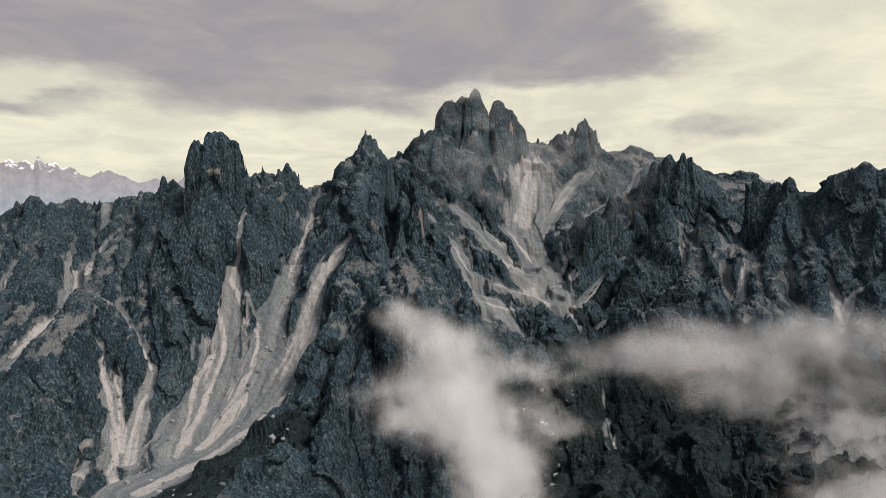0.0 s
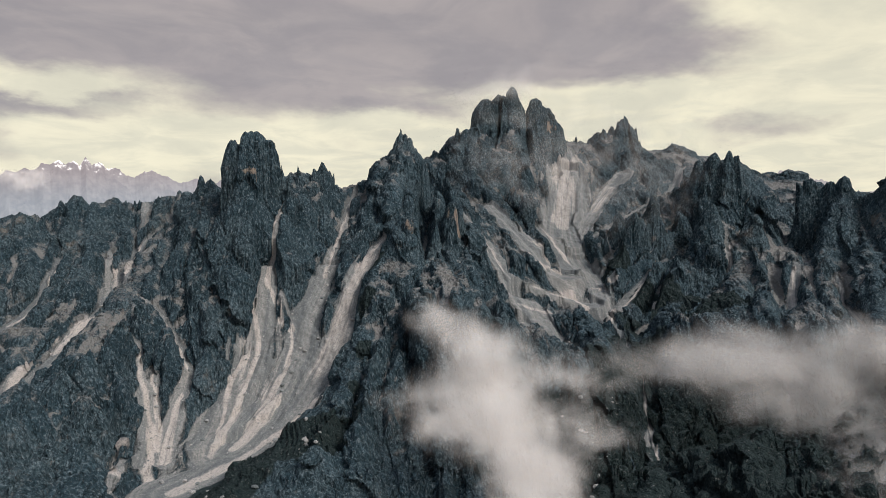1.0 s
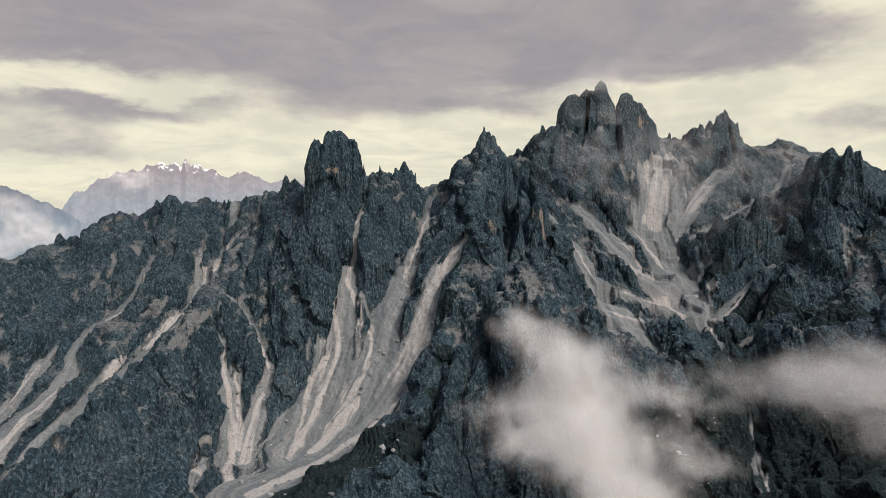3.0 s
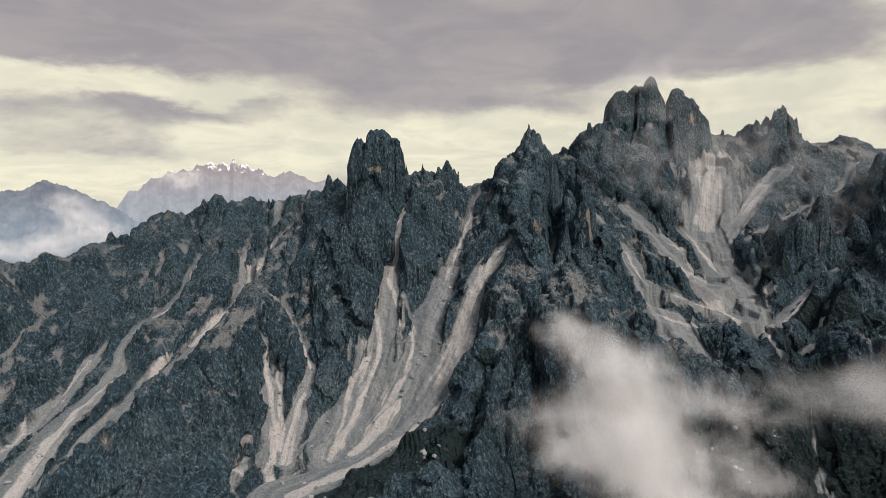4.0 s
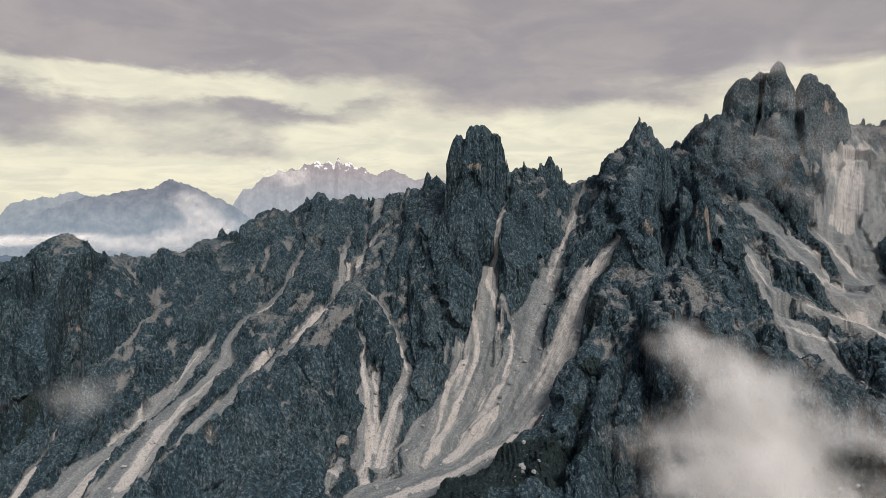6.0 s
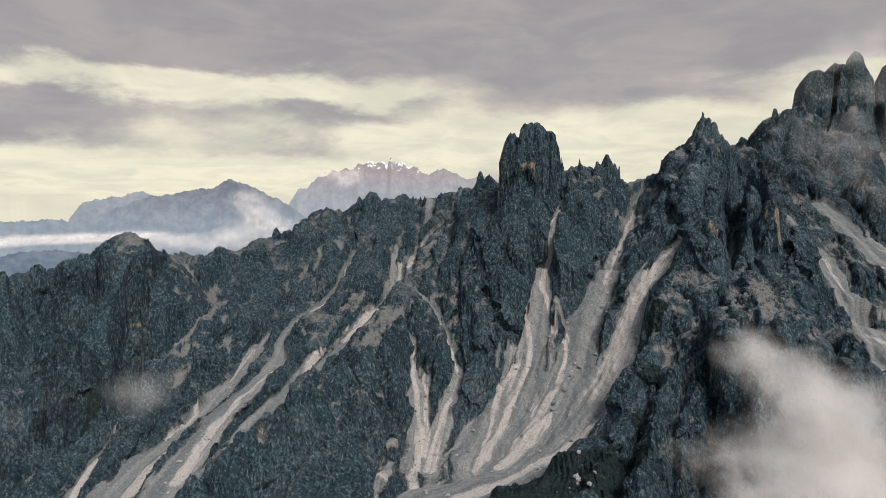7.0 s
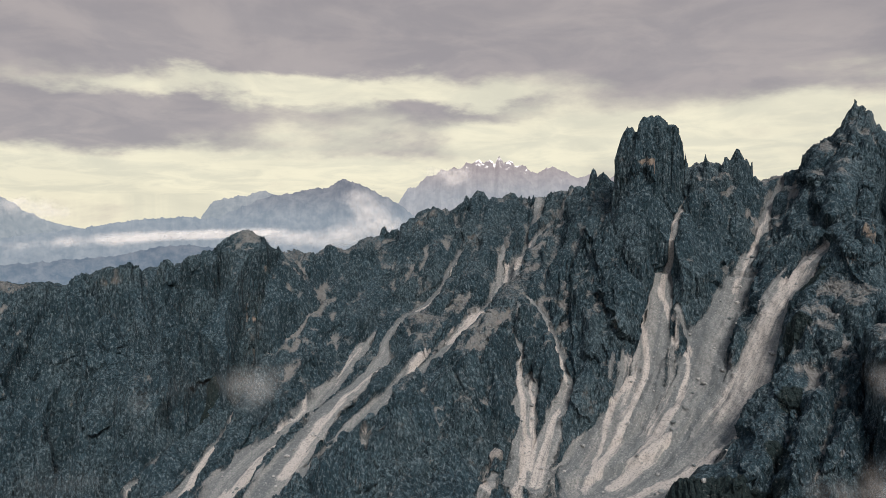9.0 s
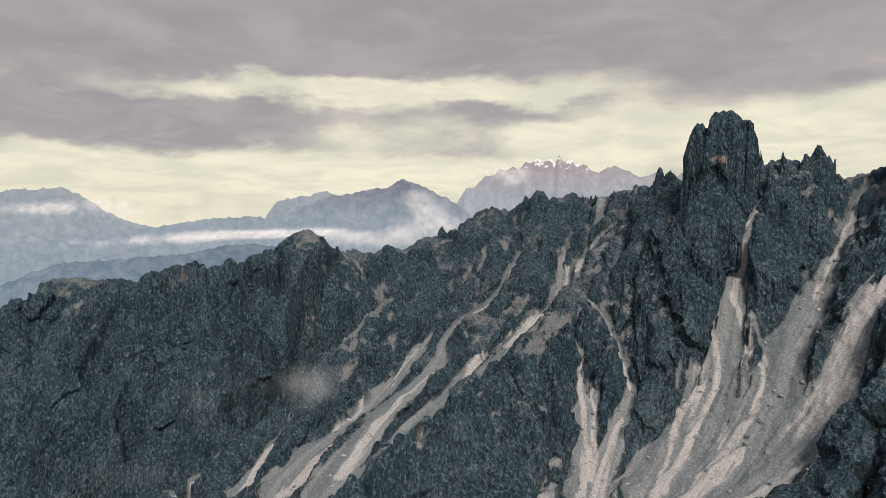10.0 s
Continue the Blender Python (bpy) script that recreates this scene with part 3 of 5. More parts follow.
spire("second_peak", 272, 1210, 573, 60, 29, 1.3)
spire("horn_peak", 462, 1181, 691, 170, 43, 1.6)
spire("horn_peak", 476, 1175, 685, 170, 36, 1.6)
spire("horn_peak", 438, 1194, 688, 170, 41, 1.6)
spire("horn_peak", 419, 1204, 678, 150, 36, 1.3)
spire("horn_peak", 407, 1214, 640, 130, 41, 1.3)
spire("horn_peak", 494, 1154, 611, 120, 36, 1.3)
spire("horn_peak", 411, 1117, 595, 130, 55, 1.3)
spire("horn_peak", 474, 1092, 575, 110, 48, 1.3)
spire("horn_peak", 372, 1172, 584, 110, 43, 1.3)
spire("block_peak", 567, 1139, 632, 130, 30, 2.4)
spire("block_peak", 587, 1128, 637, 130, 30, 2.4)
spire("block_peak", 608, 1117, 634, 130, 28, 2.4)
spire("block_peak", 624, 1106, 639, 130, 26, 2.6)
spire("block_peak", 551, 1150, 622, 120, 24, 2)
spire("block_peak", 647, 1098, 605, 90, 12, 1.3)
spire("block_peak", 617, 1006, 539, 80, 30, 1.3)
spire("dome_peak", 705, 1020, 665, 190, 80, 1.7)
spire("dome_peak", 675, 1046, 644, 170, 50, 1.7)
spire("dome_peak", 726, 999, 654, 180, 60, 1.6)
spire("dome_peak", 653, 1054, 610, 140, 30, 1.6)
spire("foreground_crag", -418, 676, 442, 28, 16, 1.3)
spire("foreground_crag", -428, 646, 436, 24, 15, 1.3)
spire("foreground_crag", -435, 611, 427, 26, 16, 1.4)
spire("foreground_crag", -441, 576, 418, 26, 15, 1.3)
spire("foreground_crag", -441, 550, 411, 24, 13, 1.3)
spire("foreground_crag", -442, 524, 401, 24, 14, 1.4)
spire("foreground_crag", -436, 489, 390, 26, 14, 1.4)
spire("foreground_crag", -442, 462, 380, 24, 15, 1.4)
spire("foreground_crag", -449, 435, 369, 24, 15, 1.4)
spire("foreground_crag", -407, 606, 394, 40, 34, 1.8)
spire("foreground_crag", -410, 555, 369, 40, 34, 1.8)
spire("foreground_crag", -370, 594, 351, 36, 30, 1.8)
spire("foreground_crag", -376, 530, 336, 40, 32, 1.8)
spire("dark_spur", -151, 877, 519, 60, 13, 1.3)
spire("dark_spur", -137, 839, 487, 50, 16, 1.4)
spire("dark_spur", -131, 774, 452, 46, 15, 1.4)
spire("dark_spur", -131, 718, 428, 40, 14, 1.4)
spire("dark_spur", -133, 667, 408, 36, 15, 1.4)
spire("dark_spur", -140, 609, 374, 36, 18, 1.6)
spire("dark_spur", -149, 586, 351, 36, 16, 1.6)
spire("dark_spur", -98, 713, 429, 50, 26, 1.8)
spire("dark_spur", -109, 656, 392, 44, 22, 1.8)
# pale tongues of fresh rubble: where they run and how wide they are
tongue([(-302, 892), (-302, 875), (-299, 857)], 3, 5)
tongue([(-302, 863), (-288, 844), (-265, 814), (-254, 817)], 3, 3)
tongue([(-256, 825), (-249, 802), (-247, 773), (-254, 741), (-263, 702), (-272, 675)], 3, 7)
tongue([(-311, 827), (-296, 801), (-288, 778), (-287, 742), (-288, 712), (-294, 670), (-294, 648)], 2.5, 5)
tongue([(-301, 774), (-311, 742), (-304, 714), (-299, 686), (-299, 668)], 5, 2)
tongue([(-245, 730), (-256, 705), (-266, 680), (-273, 664)], 5, 7)
tongue([(-299, 931), (-304, 908), (-304, 887)], 2, 3, 0.8)
tongue([(-139, 888), (-167, 877), (-180, 846), (-186, 807), (-197, 766)], 6, 18, 0.6)
tongue([(-134, 935), (-152, 900), (-176, 879)], 3, 4)
tongue([(-152, 749), (-173, 726), (-198, 720), (-216, 693), (-233, 677)], 4, 8)
tongue([(-241, 672), (-269, 630), (-288, 603), (-296, 571)], 5, 9)
tongue([(-310, 793), (-303, 776), (-296, 738)], 8, 10, 0.35)
tongue([(-268, 805), (-267, 769), (-271, 731)], 9, 11, 0.35)
tongue([(-225, 1058), (-226, 1003), (-227, 956), (-229, 904)], 2, 4, 0.8)
tongue([(-426, 712), (-415, 719), (-394, 690), (-362, 653), (-334, 590)], 1.5, 5)
tongue([(-392, 730), (-397, 723), (-383, 694), (-358, 662), (-344, 631)], 1.5, 4)
tongue([(-415, 786), (-386, 761), (-363, 735)], 2, 3, 0.8)
tongue([(-350, 698), (-349, 679), (-341, 647), (-331, 618)], 3, 8)
tongue([(-360, 607), (-367, 595), (-351, 557)], 1.5, 4)
tongue([(-554, 908), (-515, 828), (-538, 815), (-536, 746)], 3, 8)
tongue([(-549, 767), (-543, 699), (-540, 653), (-491, 576), (-498, 550)], 2, 5)
tongue([(-476, 770), (-471, 705), (-482, 677)], 2, 4)
tongue([(-628, 877), (-610, 815), (-624, 779)], 2.5, 4)
tongue([(-599, 674), (-597, 623), (-587, 570), (-565, 513), (-559, 494)], 2.5, 8)
tongue([(-654, 598), (-646, 548)], 3, 3)
tongue([(-637, 584), (-621, 531), (-615, 500), (-601, 466), (-593, 448)], 4, 10)
tongue([(-724, 542), (-708, 520), (-687, 477), (-654, 436)], 3, 6)
tongue([(-718, 488), (-699, 435), (-721, 408), (-708, 381)], 2, 4)
tongue([(-659, 700), (-656, 671), (-647, 639)], 3, 3, 0.6)
tongue([(-568, 1019), (-533, 940), (-524, 884)], 2, 3)
tongue([(-511, 996), (-520, 941), (-521, 901)], 1.5, 2.5)
tongue([(-29, 968), (-6, 1018), (15, 1002)], 2, 3)
tongue([(-14, 1036), (20, 1014), (38, 985)], 1.5, 2.5)
tongue([(91, 1138), (123, 1133), (150, 1132)], 2.5, 4)
tongue([(46, 1069), (85, 1059), (126, 1111), (146, 1106)], 2.5, 4)
tongue([(93, 1034), (123, 1043), (165, 1059), (176, 1015)], 3, 8)
tongue([(62, 932), (101, 930), (144, 921), (168, 911)], 2, 4)
tongue([(68, 893), (100, 872)], 2, 2)
tongue([(129, 1243), (152, 1198), (169, 1174)], 2.5, 5)
tongue([(199, 1521), (201, 1408), (171, 1303)], 28, 20, 0.8)
tongue([(300, 1429), (254, 1356)], 14, 12, 0.7)
tongue([(270, 1567), (226, 1513)], 14, 14, 0.8)
tongue([(481, 1478), (392, 1254)], 8, 6)
tongue([(338, 1145), (290, 1123), (239, 1078), (195, 1087)], 1.5, 2.5)
tongue([(331, 1101), (290, 1082), (252, 1048), (205, 964)], 2, 4)
tongue([(321, 1044), (299, 1056), (276, 1005)], 1.5, 3)
tongue([(405, 1018), (316, 917), (270, 907), (228, 906)], 2.5, 5)
tongue([(436, 1101), (430, 1075), (417, 1046)], 1.5, 2)
tongue([(502, 1006), (478, 957), (408, 802), (402, 772)], 2.5, 7)
tongue([(543, 954), (529, 921), (527, 878)], 2, 3)
tongue([(585, 915), (578, 879), (563, 846)], 3, 4)
tongue([(638, 876), (607, 881), (578, 855), (555, 832)], 2, 4)
tongue([(439, 918), (376, 822)], 3, 3)
tongue([(225, 846), (213, 788), (203, 724), (198, 686)], 1, 4, 0.75)
tongue([(169, 690), (176, 621), (181, 560)], 1.5, 2)
# the dark spur's left flank: its shade and black lichen, painted as turf
turf_shade_patch(-149, 862, 13)
turf_shade_patch(-144, 802, 13)
turf_shade_patch(-138, 737, 14)
turf_shade_patch(-138, 686, 15)
turf_shade_patch(-143, 644, 16)
turf_shade_patch(-150, 612, 18)
# dark turf and dwarf pine at the feet of the faces
turf_shade_patch(-210, 615, 45)
turf_shade_patch(-169, 617, 38)
turf_shade_patch(-236, 574, 45)
turf_shade_patch(-242, 549, 40)
turf_shade_patch(290, 1040, 40)
turf_shade_patch(317, 1001, 45)
turf_shade_patch(344, 918, 55)
turf_shade_patch(314, 736, 90)
turf_shade_patch(257, 673, 80)
turf_shade_patch(353, 673, 70)
turf_shade_patch(248, 1123, 30)
turf_shade_patch(140, 676, 50)
turf_shade_patch(485, 758, 50)
turf_shade_patch(466, 873, 30)
turf_shade_patch(231, 818, 70)
# broken ochre faces
scar(-92, 885, 568, 16, 15)
scar(-87, 896, 580, 12, 20)
scar(-49, 929, 580, 8, 10)
scar(-30, 940, 575, 10, 22)
scar(-28, 940, 557, 8, 16)
scar(-334, 895, 645, 20, 4)
scar(-111, 883, 531, 14, 12)
scar(360, 1092, 562, 8, 10)
scar(303, 1449, 688, 14, 14)
scar(178, 1530, 784, 14, 22)
scar(-23, 1330, 706, 10, 16)
scar(-897, 280, 356, 34, 12)
scar(-733, 450, 374, 20, 8)
scar(-775, 417, 440, 10, 10)
scar(-807, 624, 426, 26, 6)
scar(-769, 361, 347, 16, 10)
# valleys behind the crests and at their feet
gully("valley_floor", [(-900, 1000, 380), (-800, 1150, 400), (-600, 1220, 430), (-400, 1160, 440), (-230, 1240, 450), (-120, 1260, 460)], 1, 3)
gully("valley_floor", [(-1250, 420, 330), (-1080, 620, 360), (-920, 860, 380), (-900, 1000, 380)], 1, 3)
gully("valley_floor", [(-150, 1600, 520), (80, 1700, 560), (250, 1850, 560), (500, 1950, 560)], 1, 3)
gully("valley_floor", [(420, 1380, 560), (600, 1320, 500), (760, 1200, 480), (900, 1050, 460)], 1, 3)
gully("valley_floor", [(-1100, 150, 130), (-900, 300, 170), (-760, 400, 220), (-600, 380, 280), (-420, 400, 290), (-250, 480, 305), (-120, 520, 290), (0, 560, 290), (120, 640, 300), (250, 700, 310), (400, 740, 320), (600, 740, 330)], 5, 8)
NTH, NR = 1750, 680


def along(points, x, y):
    """Distance to a line in plan, its height there, how far along it is, and the signed side."""
    best = np.full(x.shape, 1e18)
    z, s, side = np.zeros(x.shape), np.zeros(x.shape), np.zeros(x.shape)
    run, total = 0.0, np.sum(np.hypot(*np.diff(points[:, :2], axis=0).T))
    for a, b in zip(points[:-1], points[1:]):
        d = b - a
        length = math.hypot(d[0], d[1]) + 1e-6
        px, py = x - a[0], y - a[1]
        k = np.clip((px * d[0] + py * d[1]) / length ** 2, 0, 1)
        ex, ey = px - k * d[0], py - k * d[1]
        d2 = ex * ex + ey * ey
        m = d2 < best
        best = np.where(m, d2, best)
        z = np.where(m, a[2] + k * d[2], z)
        s = np.where(m, run + k * length, s)
        side = np.where(m, np.sign(px * d[1] - py * d[0]), side)
        run += length
    return np.sqrt(best), z, s, s / total, side


def cells(x, y, seed):
    """Blocky cells: distance to the nearest centre, and the gap to the next one."""
    fx, fy = np.floor(x).astype(np.int64), np.floor(y).astype(np.int64)
    d1, d2 = np.full(x.shape, 9.0), np.full(x.shape, 9.0)
    for dx in (-1, 0, 1):
        for dy in (-1, 0, 1):
            a = grid_hash(fx + dx, fy + dy, seed) / 1023.0
            b = grid_hash(fx + dx, fy + dy, seed + 400) / 1023.0
            d = np.hypot(fx + dx + a - x, fy + dy + b - y)
            d2 = np.minimum(d2, np.maximum(d, d1))
            d1 = np.minimum(d1, d)
    return d1, d2 - d1


def facets(x, y, seed):
    """Flat tilted faces with sharp edges between them."""
    fx, fy = np.floor(x).astype(np.int64), np.floor(y).astype(np.int64)
    best, tilt = np.full(x.shape, 9.0), np.zeros(x.shape)
    for dx in (-1, 0, 1):
        for dy in (-1, 0, 1):
            g = [grid_hash(fx + dx, fy + dy, seed + 400 * k) / 1023.0 for k in range(4)]
            ex, ey = x - (fx + dx + g[0]), y - (fy + dy + g[1])
            d = np.abs(ex) + np.abs(ey) + 0.4 * np.hypot(ex, ey)
            m = d < best
            best = np.where(m, d, best)
            tilt = np.where(m, ex * (2 * g[2] - 1) + ey * (2 * g[3] - 1), tilt)
    return tilt


def terrain(x, y, reach=280.0, detail=True):
    """Height, scree, turf, flow (across, along) and owner for plan points."""
    n = len(x)
    x0, y0 = x, y
    wx, wy = np.zeros(n), np.zeros(n)
    if detail:
        for size, amp, seed in ((70, 5.0, 1), (26, 4.2, 3), (11, 2.6, 5), (5.2, 1.3, 7)):
            wx += amp * perlin(x0 / size, y0 / size, seed)
            wy += amp * perlin(x0 / size, y0 / size, seed + 50)
    x, y = x0 + wx, y0 + wy
    zr, wr, dr = np.full(n, 320 * 1e-12), np.full(n, 1e-12), np.full(n, 400.0)
    zg, wg, dg = np.full(n, 250 * 1e-12), np.full(n, 1e-12), np.full(n, 500.0)
    rown, gown = np.zeros(n, int), np.full(n, -1)
    inner, cap = np.full(n, 1e3), np.full(n, 1e4)
    flow_s, flow_d = np.zeros(n), np.zeros(n)
    for i, (owner, p) in enumerate(RIDGES):
        lo, hi = p[:, :2].min(0) - reach, p[:, :2].max(0) + reach
        m = np.flatnonzero((x > lo[0]) & (x < hi[0]) & (y > lo[1]) & (y < hi[1]))
        d, z, s, f, side = along(p, x[m], y[m])
        w = (d * d + 2.0) ** -2
        zr[m] += w * z
        wr[m] += w
        near = d < dr[m]
        dr[m[near]] = d[near]
        rown[m[near]] = i
    for i, (owner, p, w0, w1) in enumerate(GULLIES):
        lo, hi = p[:, :2].min(0) - reach, p[:, :2].max(0) + reach
        m = np.flatnonzero((x > lo[0]) & (x < hi[0]) & (y > lo[1]) & (y < hi[1]))
        d, z, s, f, side = along(p, x[m], y[m])
        wide = w0 + (w1 - w0) * f
        e = np.maximum(d - 0.75 * wide, 0.0)
        w = (e * e + 2.0) ** -2
        zg[m] += w * (z + 0.10 * np.minimum(d, wide))
        wg[m] += w
        dg[m] = np.minimum(dg[m], e)
        if owner not in ("valley_floor", "cirque_scree"):
            wall = z + 0.10 * np.minimum(d, wide) + 2.3 * np.maximum(d - 0.85 * wide, 0.0)
            cap[m] = np.minimum(cap[m], np.where(d < (4 if owner == "rock_gully" else 5 + wide) + 14 * ease(0.12, 0.5, f), wall, 1e4))
        k = d / np.maximum(wide, 0.5) + (9.0 if owner == "valley_floor" or owner == "rock_gully" else 0.0)
        near = k < inner[m]
        q = m[near]
        inner[q] = k[near]
        gown[q] = i
        if detail and owner not in ("rock_gully", "valley_floor"):
            q = q[inner[q] < 1.6]
            fd, _, fs, _, fside = along(p, x0[q] + 0.25 * wx[q], y0[q] + 0.25 * wy[q])
            flow_s[q] = fs + 500 * i
            flow_d[q] = fd * fside + 300 * i
    zr, zg = zr / wr, zg / wg
    u = dr / (dr + dg + 1e-6)
    h = zg + (zr - zg) * (1 - u) ** 0.88
    h = np.where(dg <= 0, np.minimum(zg, h), h)
    pin = np.full(n, -1)
    for i, (owner, sx, sy, sz, height, radius, sharp, long, turn) in enumerate(SPIRES):
        far = radius * max(long, 1.0) * 1.7
        m = np.flatnonzero((np.abs(x - sx) < far) & (np.abs(y - sy) < far))
        px, py = x[m] - sx, y[m] - sy
        c, s_ = math.cos(turn), math.sin(turn)
        ex, ey = (px * c + py * s_) / long, py * c - px * s_
        r = np.sqrt(ex * ex + ey * ey) / radius
        top = sz - height * r ** sharp
        win = top > h[m]
        q = m[win]
        h[q] = top[win]
        pin[q] = i
    # couloirs cut down between the towers
    deep = (cap < h) & (inner < 1.3)
    pin = np.where(deep, -1, pin)
    h = np.minimum(h, cap)
    fray = perlin(flow_d / 7, flow_s / 70, 97) + 0.6 * perlin(flow_d / 3.2, flow_s / 40, 98) if detail else 0.0
    loose = ease(1.35, 0.65, inner + 0.45 * fray) * (pin < 0)
    if detail:
        rocky = 1 - 0.95 * loose
        # ribs and runnels that follow the fall of the faces into the bowl
        az_ = np.arctan2(x0, y0)
        south = ease(-0.05, -0.40, az_)                    # the western faces drop due south, the others into the bowl
        th = south * (x0 + 0.1 * y0) + (1 - south) * az_ * 950
        rad = south * y0 + (1 - south) * np.hypot(x0, y0)
        tw = th + 9 * perlin(x0 / 60, y0 / 60, 31) + 4 * perlin(x0 / 22, y0 / 22, 32)
        # spurs and runnels: each finer net of crests hangs on the coarser one
        crest1 = (1 - np.abs(perlin(tw / 88, rad / 125, 33)) * 1.5) ** 2
        crest2 = (1 - np.abs(perlin(tw / 41 + 0.5 * crest1, rad / 66, 36)) * 1.5) ** 2
        crest3 = (1 - np.abs(perlin(tw / 19, rad / 31, 37)) * 1.5) ** 2
        mid, slit = cells(tw / 24 + 0.4 * crest1, rad / 46, 34)
        calm = np.array([0.75 if r[0] == "left_shoulder" else 1.0 for r in RIDGES])[rown]
        high = np.where(pin >= 0, 0.55, 1.0) * calm
        h = h + rocky * (11.0 * high * (crest1 - 0.45) + 6.0 * high * (crest2 - 0.45) * (0.4 + crest1)
                         + calm * (3.0 * (crest3 - 0.45) + 2.6 * (0.45 - mid) - 2.6 * np.exp(-slit / 0.05)))
        # bedding: the rock breaks in uneven steps
        step = 9.0 + 3.0 * perlin(x0 / 160, y0 / 160, 91)
        level = h / step + 1.5 * perlin(x0 / 45, y0 / 45, 92)
        h = h + rocky * 1.5 * np.sin(level * 2 * np.pi) * ease(0.0, 0.5, perlin(x0 / 60, y0 / 60, 93) + 0.35)
        h = h + loose * (0.12 * perlin(x0 / 6, y0 / 6, 95) + 0.7 * (1 - 2 * np.abs(perlin(flow_d / 13, flow_s / 220, 96))))
    turf = ease(440, 370, h + 25 * perlin(x0 / 50, y0 / 50, 71)) * ease(-250, 150, x0 - 0.1 * y0) * (1 - loose)
    # turf also carries the shade painted on the spur's flank
    for sx, sy, radius in TURF_AND_SHADE:
        turf = np.maximum(turf, ease(1.2, 0.6, np.hypot(x - sx, y - sy) / radius))
    return h, loose, turf, flow_d, flow_s, rown, gown, pin


def attribute(mesh, name, values, kind="FLOAT"):
    a = mesh.attributes.new(name, kind, "POINT")
    a.data.foreach_set("vector" if kind == "FLOAT_VECTOR" else "value", np.ascontiguousarray(values, np.float32).ravel())


def sheet(name, verts, quads, mat, smooth=True, **layers):
    mesh = bpy.data.meshes.new(name)
    mesh.vertices.add(len(verts))
    mesh.vertices.foreach_set("co", np.ascontiguousarray(verts, np.float32).ravel())
    mesh.loops.add(quads.size)
    mesh.loops.foreach_set("vertex_index", np.ascontiguousarray(quads, np.int32).ravel())
    mesh.polygons.add(len(quads))
    mesh.polygons.foreach_set("loop_start", np.arange(0, quads.size, 4, dtype=np.int32))
    mesh.polygons.foreach_set("loop_total", np.full(len(quads), 4, np.int32))
    mesh.polygons.foreach_set("use_smooth", np.full(len(quads), smooth))
    for key, v in layers.items():
        attribute(mesh, key, v, "FLOAT_VECTOR" if v.ndim == 2 else "FLOAT")
    mesh.update(calc_edges=True)
    mesh.materials.append(mat)
    return new(name, mesh)


def lattice(rows, cols):
    i = np.arange((rows - 1) * (cols - 1))
    a = i // (cols - 1) * cols + i % (cols - 1)
    return np.stack([a, a + cols, a + cols + 1, a + 1], 1)


TAGS = {
    "left_ridge": ("jagged dark grey limestone ridge with pinnacles above scree", "mountain ridge"),
    "left_shoulder": ("broad dark limestone wall with a rounded grassy hump", "mountain wall"),
    "rock_tower": ("blunt square-topped dark limestone tower on the ridge", "rock tower"),
    "spire_group": ("cluster of thin dark limestone spires beside a gully", "rock spires"),
    "pointed_peak": ("sharp pointed limestone peak with ochre broken faces", "mountain peak"),
    "dark_spur": ("steep shadowed rock spur dividing two scree slopes", "rock spur"),
    "foreground_crag": ("low dark limestone crag ringed by pale scree", "rock crag"),
    "summit_massif": ("tall blocky grey summit with its top in cloud", "mountain peak"),
    "second_peak": ("pale grey peak above a scree cirque", "mountain peak"),
    "horn_peak": ("double-horned dark limestone peak with buttresses", "mountain peak"),
    "block_peak": ("flat-topped dark limestone block above scree fans", "mountain peak"),
    "dome_peak": ("rounded dark limestone dome at the end of the ridge", "mountain peak"),
    "scree_chute": ("narrow pale chute of limestone scree", "scree"),
    "scree_apron": ("broad smooth apron of pale limestone scree", "scree"),
    "cirque_scree": ("wide pale scree basin below the summits", "scree"),
    "valley_floor": ("stony valley floor with dark turf", "valley floor"),
    "rock_gully": ("dark rocky gully between buttresses", "gully"),
}

# the surface is sampled evenly along its slopes, so that steep faces get as many points as flat ones
theta = np.radians(np.linspace(-84, 44, NTH))
probe_t, probe_r = theta[::12], np.arange(430.0, 1985.0, 5.0)
pr, pt = np.meshgrid(probe_r, probe_t)
ph = terrain((pr * np.sin(pt)).ravel(), (pr * np.cos(pt)).ravel(), detail=False)[0].reshape(pr.shape)
rise = np.gradient(ph, 5.0, axis=1)
share = np.where(rise > -0.1, np.sqrt(1 + np.clip(rise, -4, 4) ** 2), 0.3) * np.where(pr < 540, 0.5, 1.0) * np.clip(1000 / pr, 0.65, 1.3)
share = np.cumsum(share, axis=1)
share = (share - share[:, :1]) / (share[:, -1:] - share[:, :1])
for _ in range(3):
    share[1:-1] = (share[:-2] + 2 * share[1:-1] + share[2:]) / 4
even = np.linspace(0, 1, NR)
radii = np.stack([np.interp(even, s, probe_r) for s in share])
fine_r = np.stack([np.interp(theta, probe_t, radii[:, k]) for k in range(NR)])
rr, tt = fine_r, np.broadcast_to(theta, fine_r.shape)
patch_r, patch_t = rr.ravel(), tt.ravel()
gx, gy = (rr * np.sin(tt)).ravel(), (rr * np.cos(tt)).ravel()
height, loose, turf, across, down, rown, gown, pin = terrain(gx, gy)
tongue = loose.copy()


def soften(a, times):
    for _ in range(times):
        a = (np.roll(a, 1, 0) + a + np.roll(a, -1, 0)) / 3
        a = (np.roll(a, 1, 1) + a + np.roll(a, -1, 1)) / 3
    return a


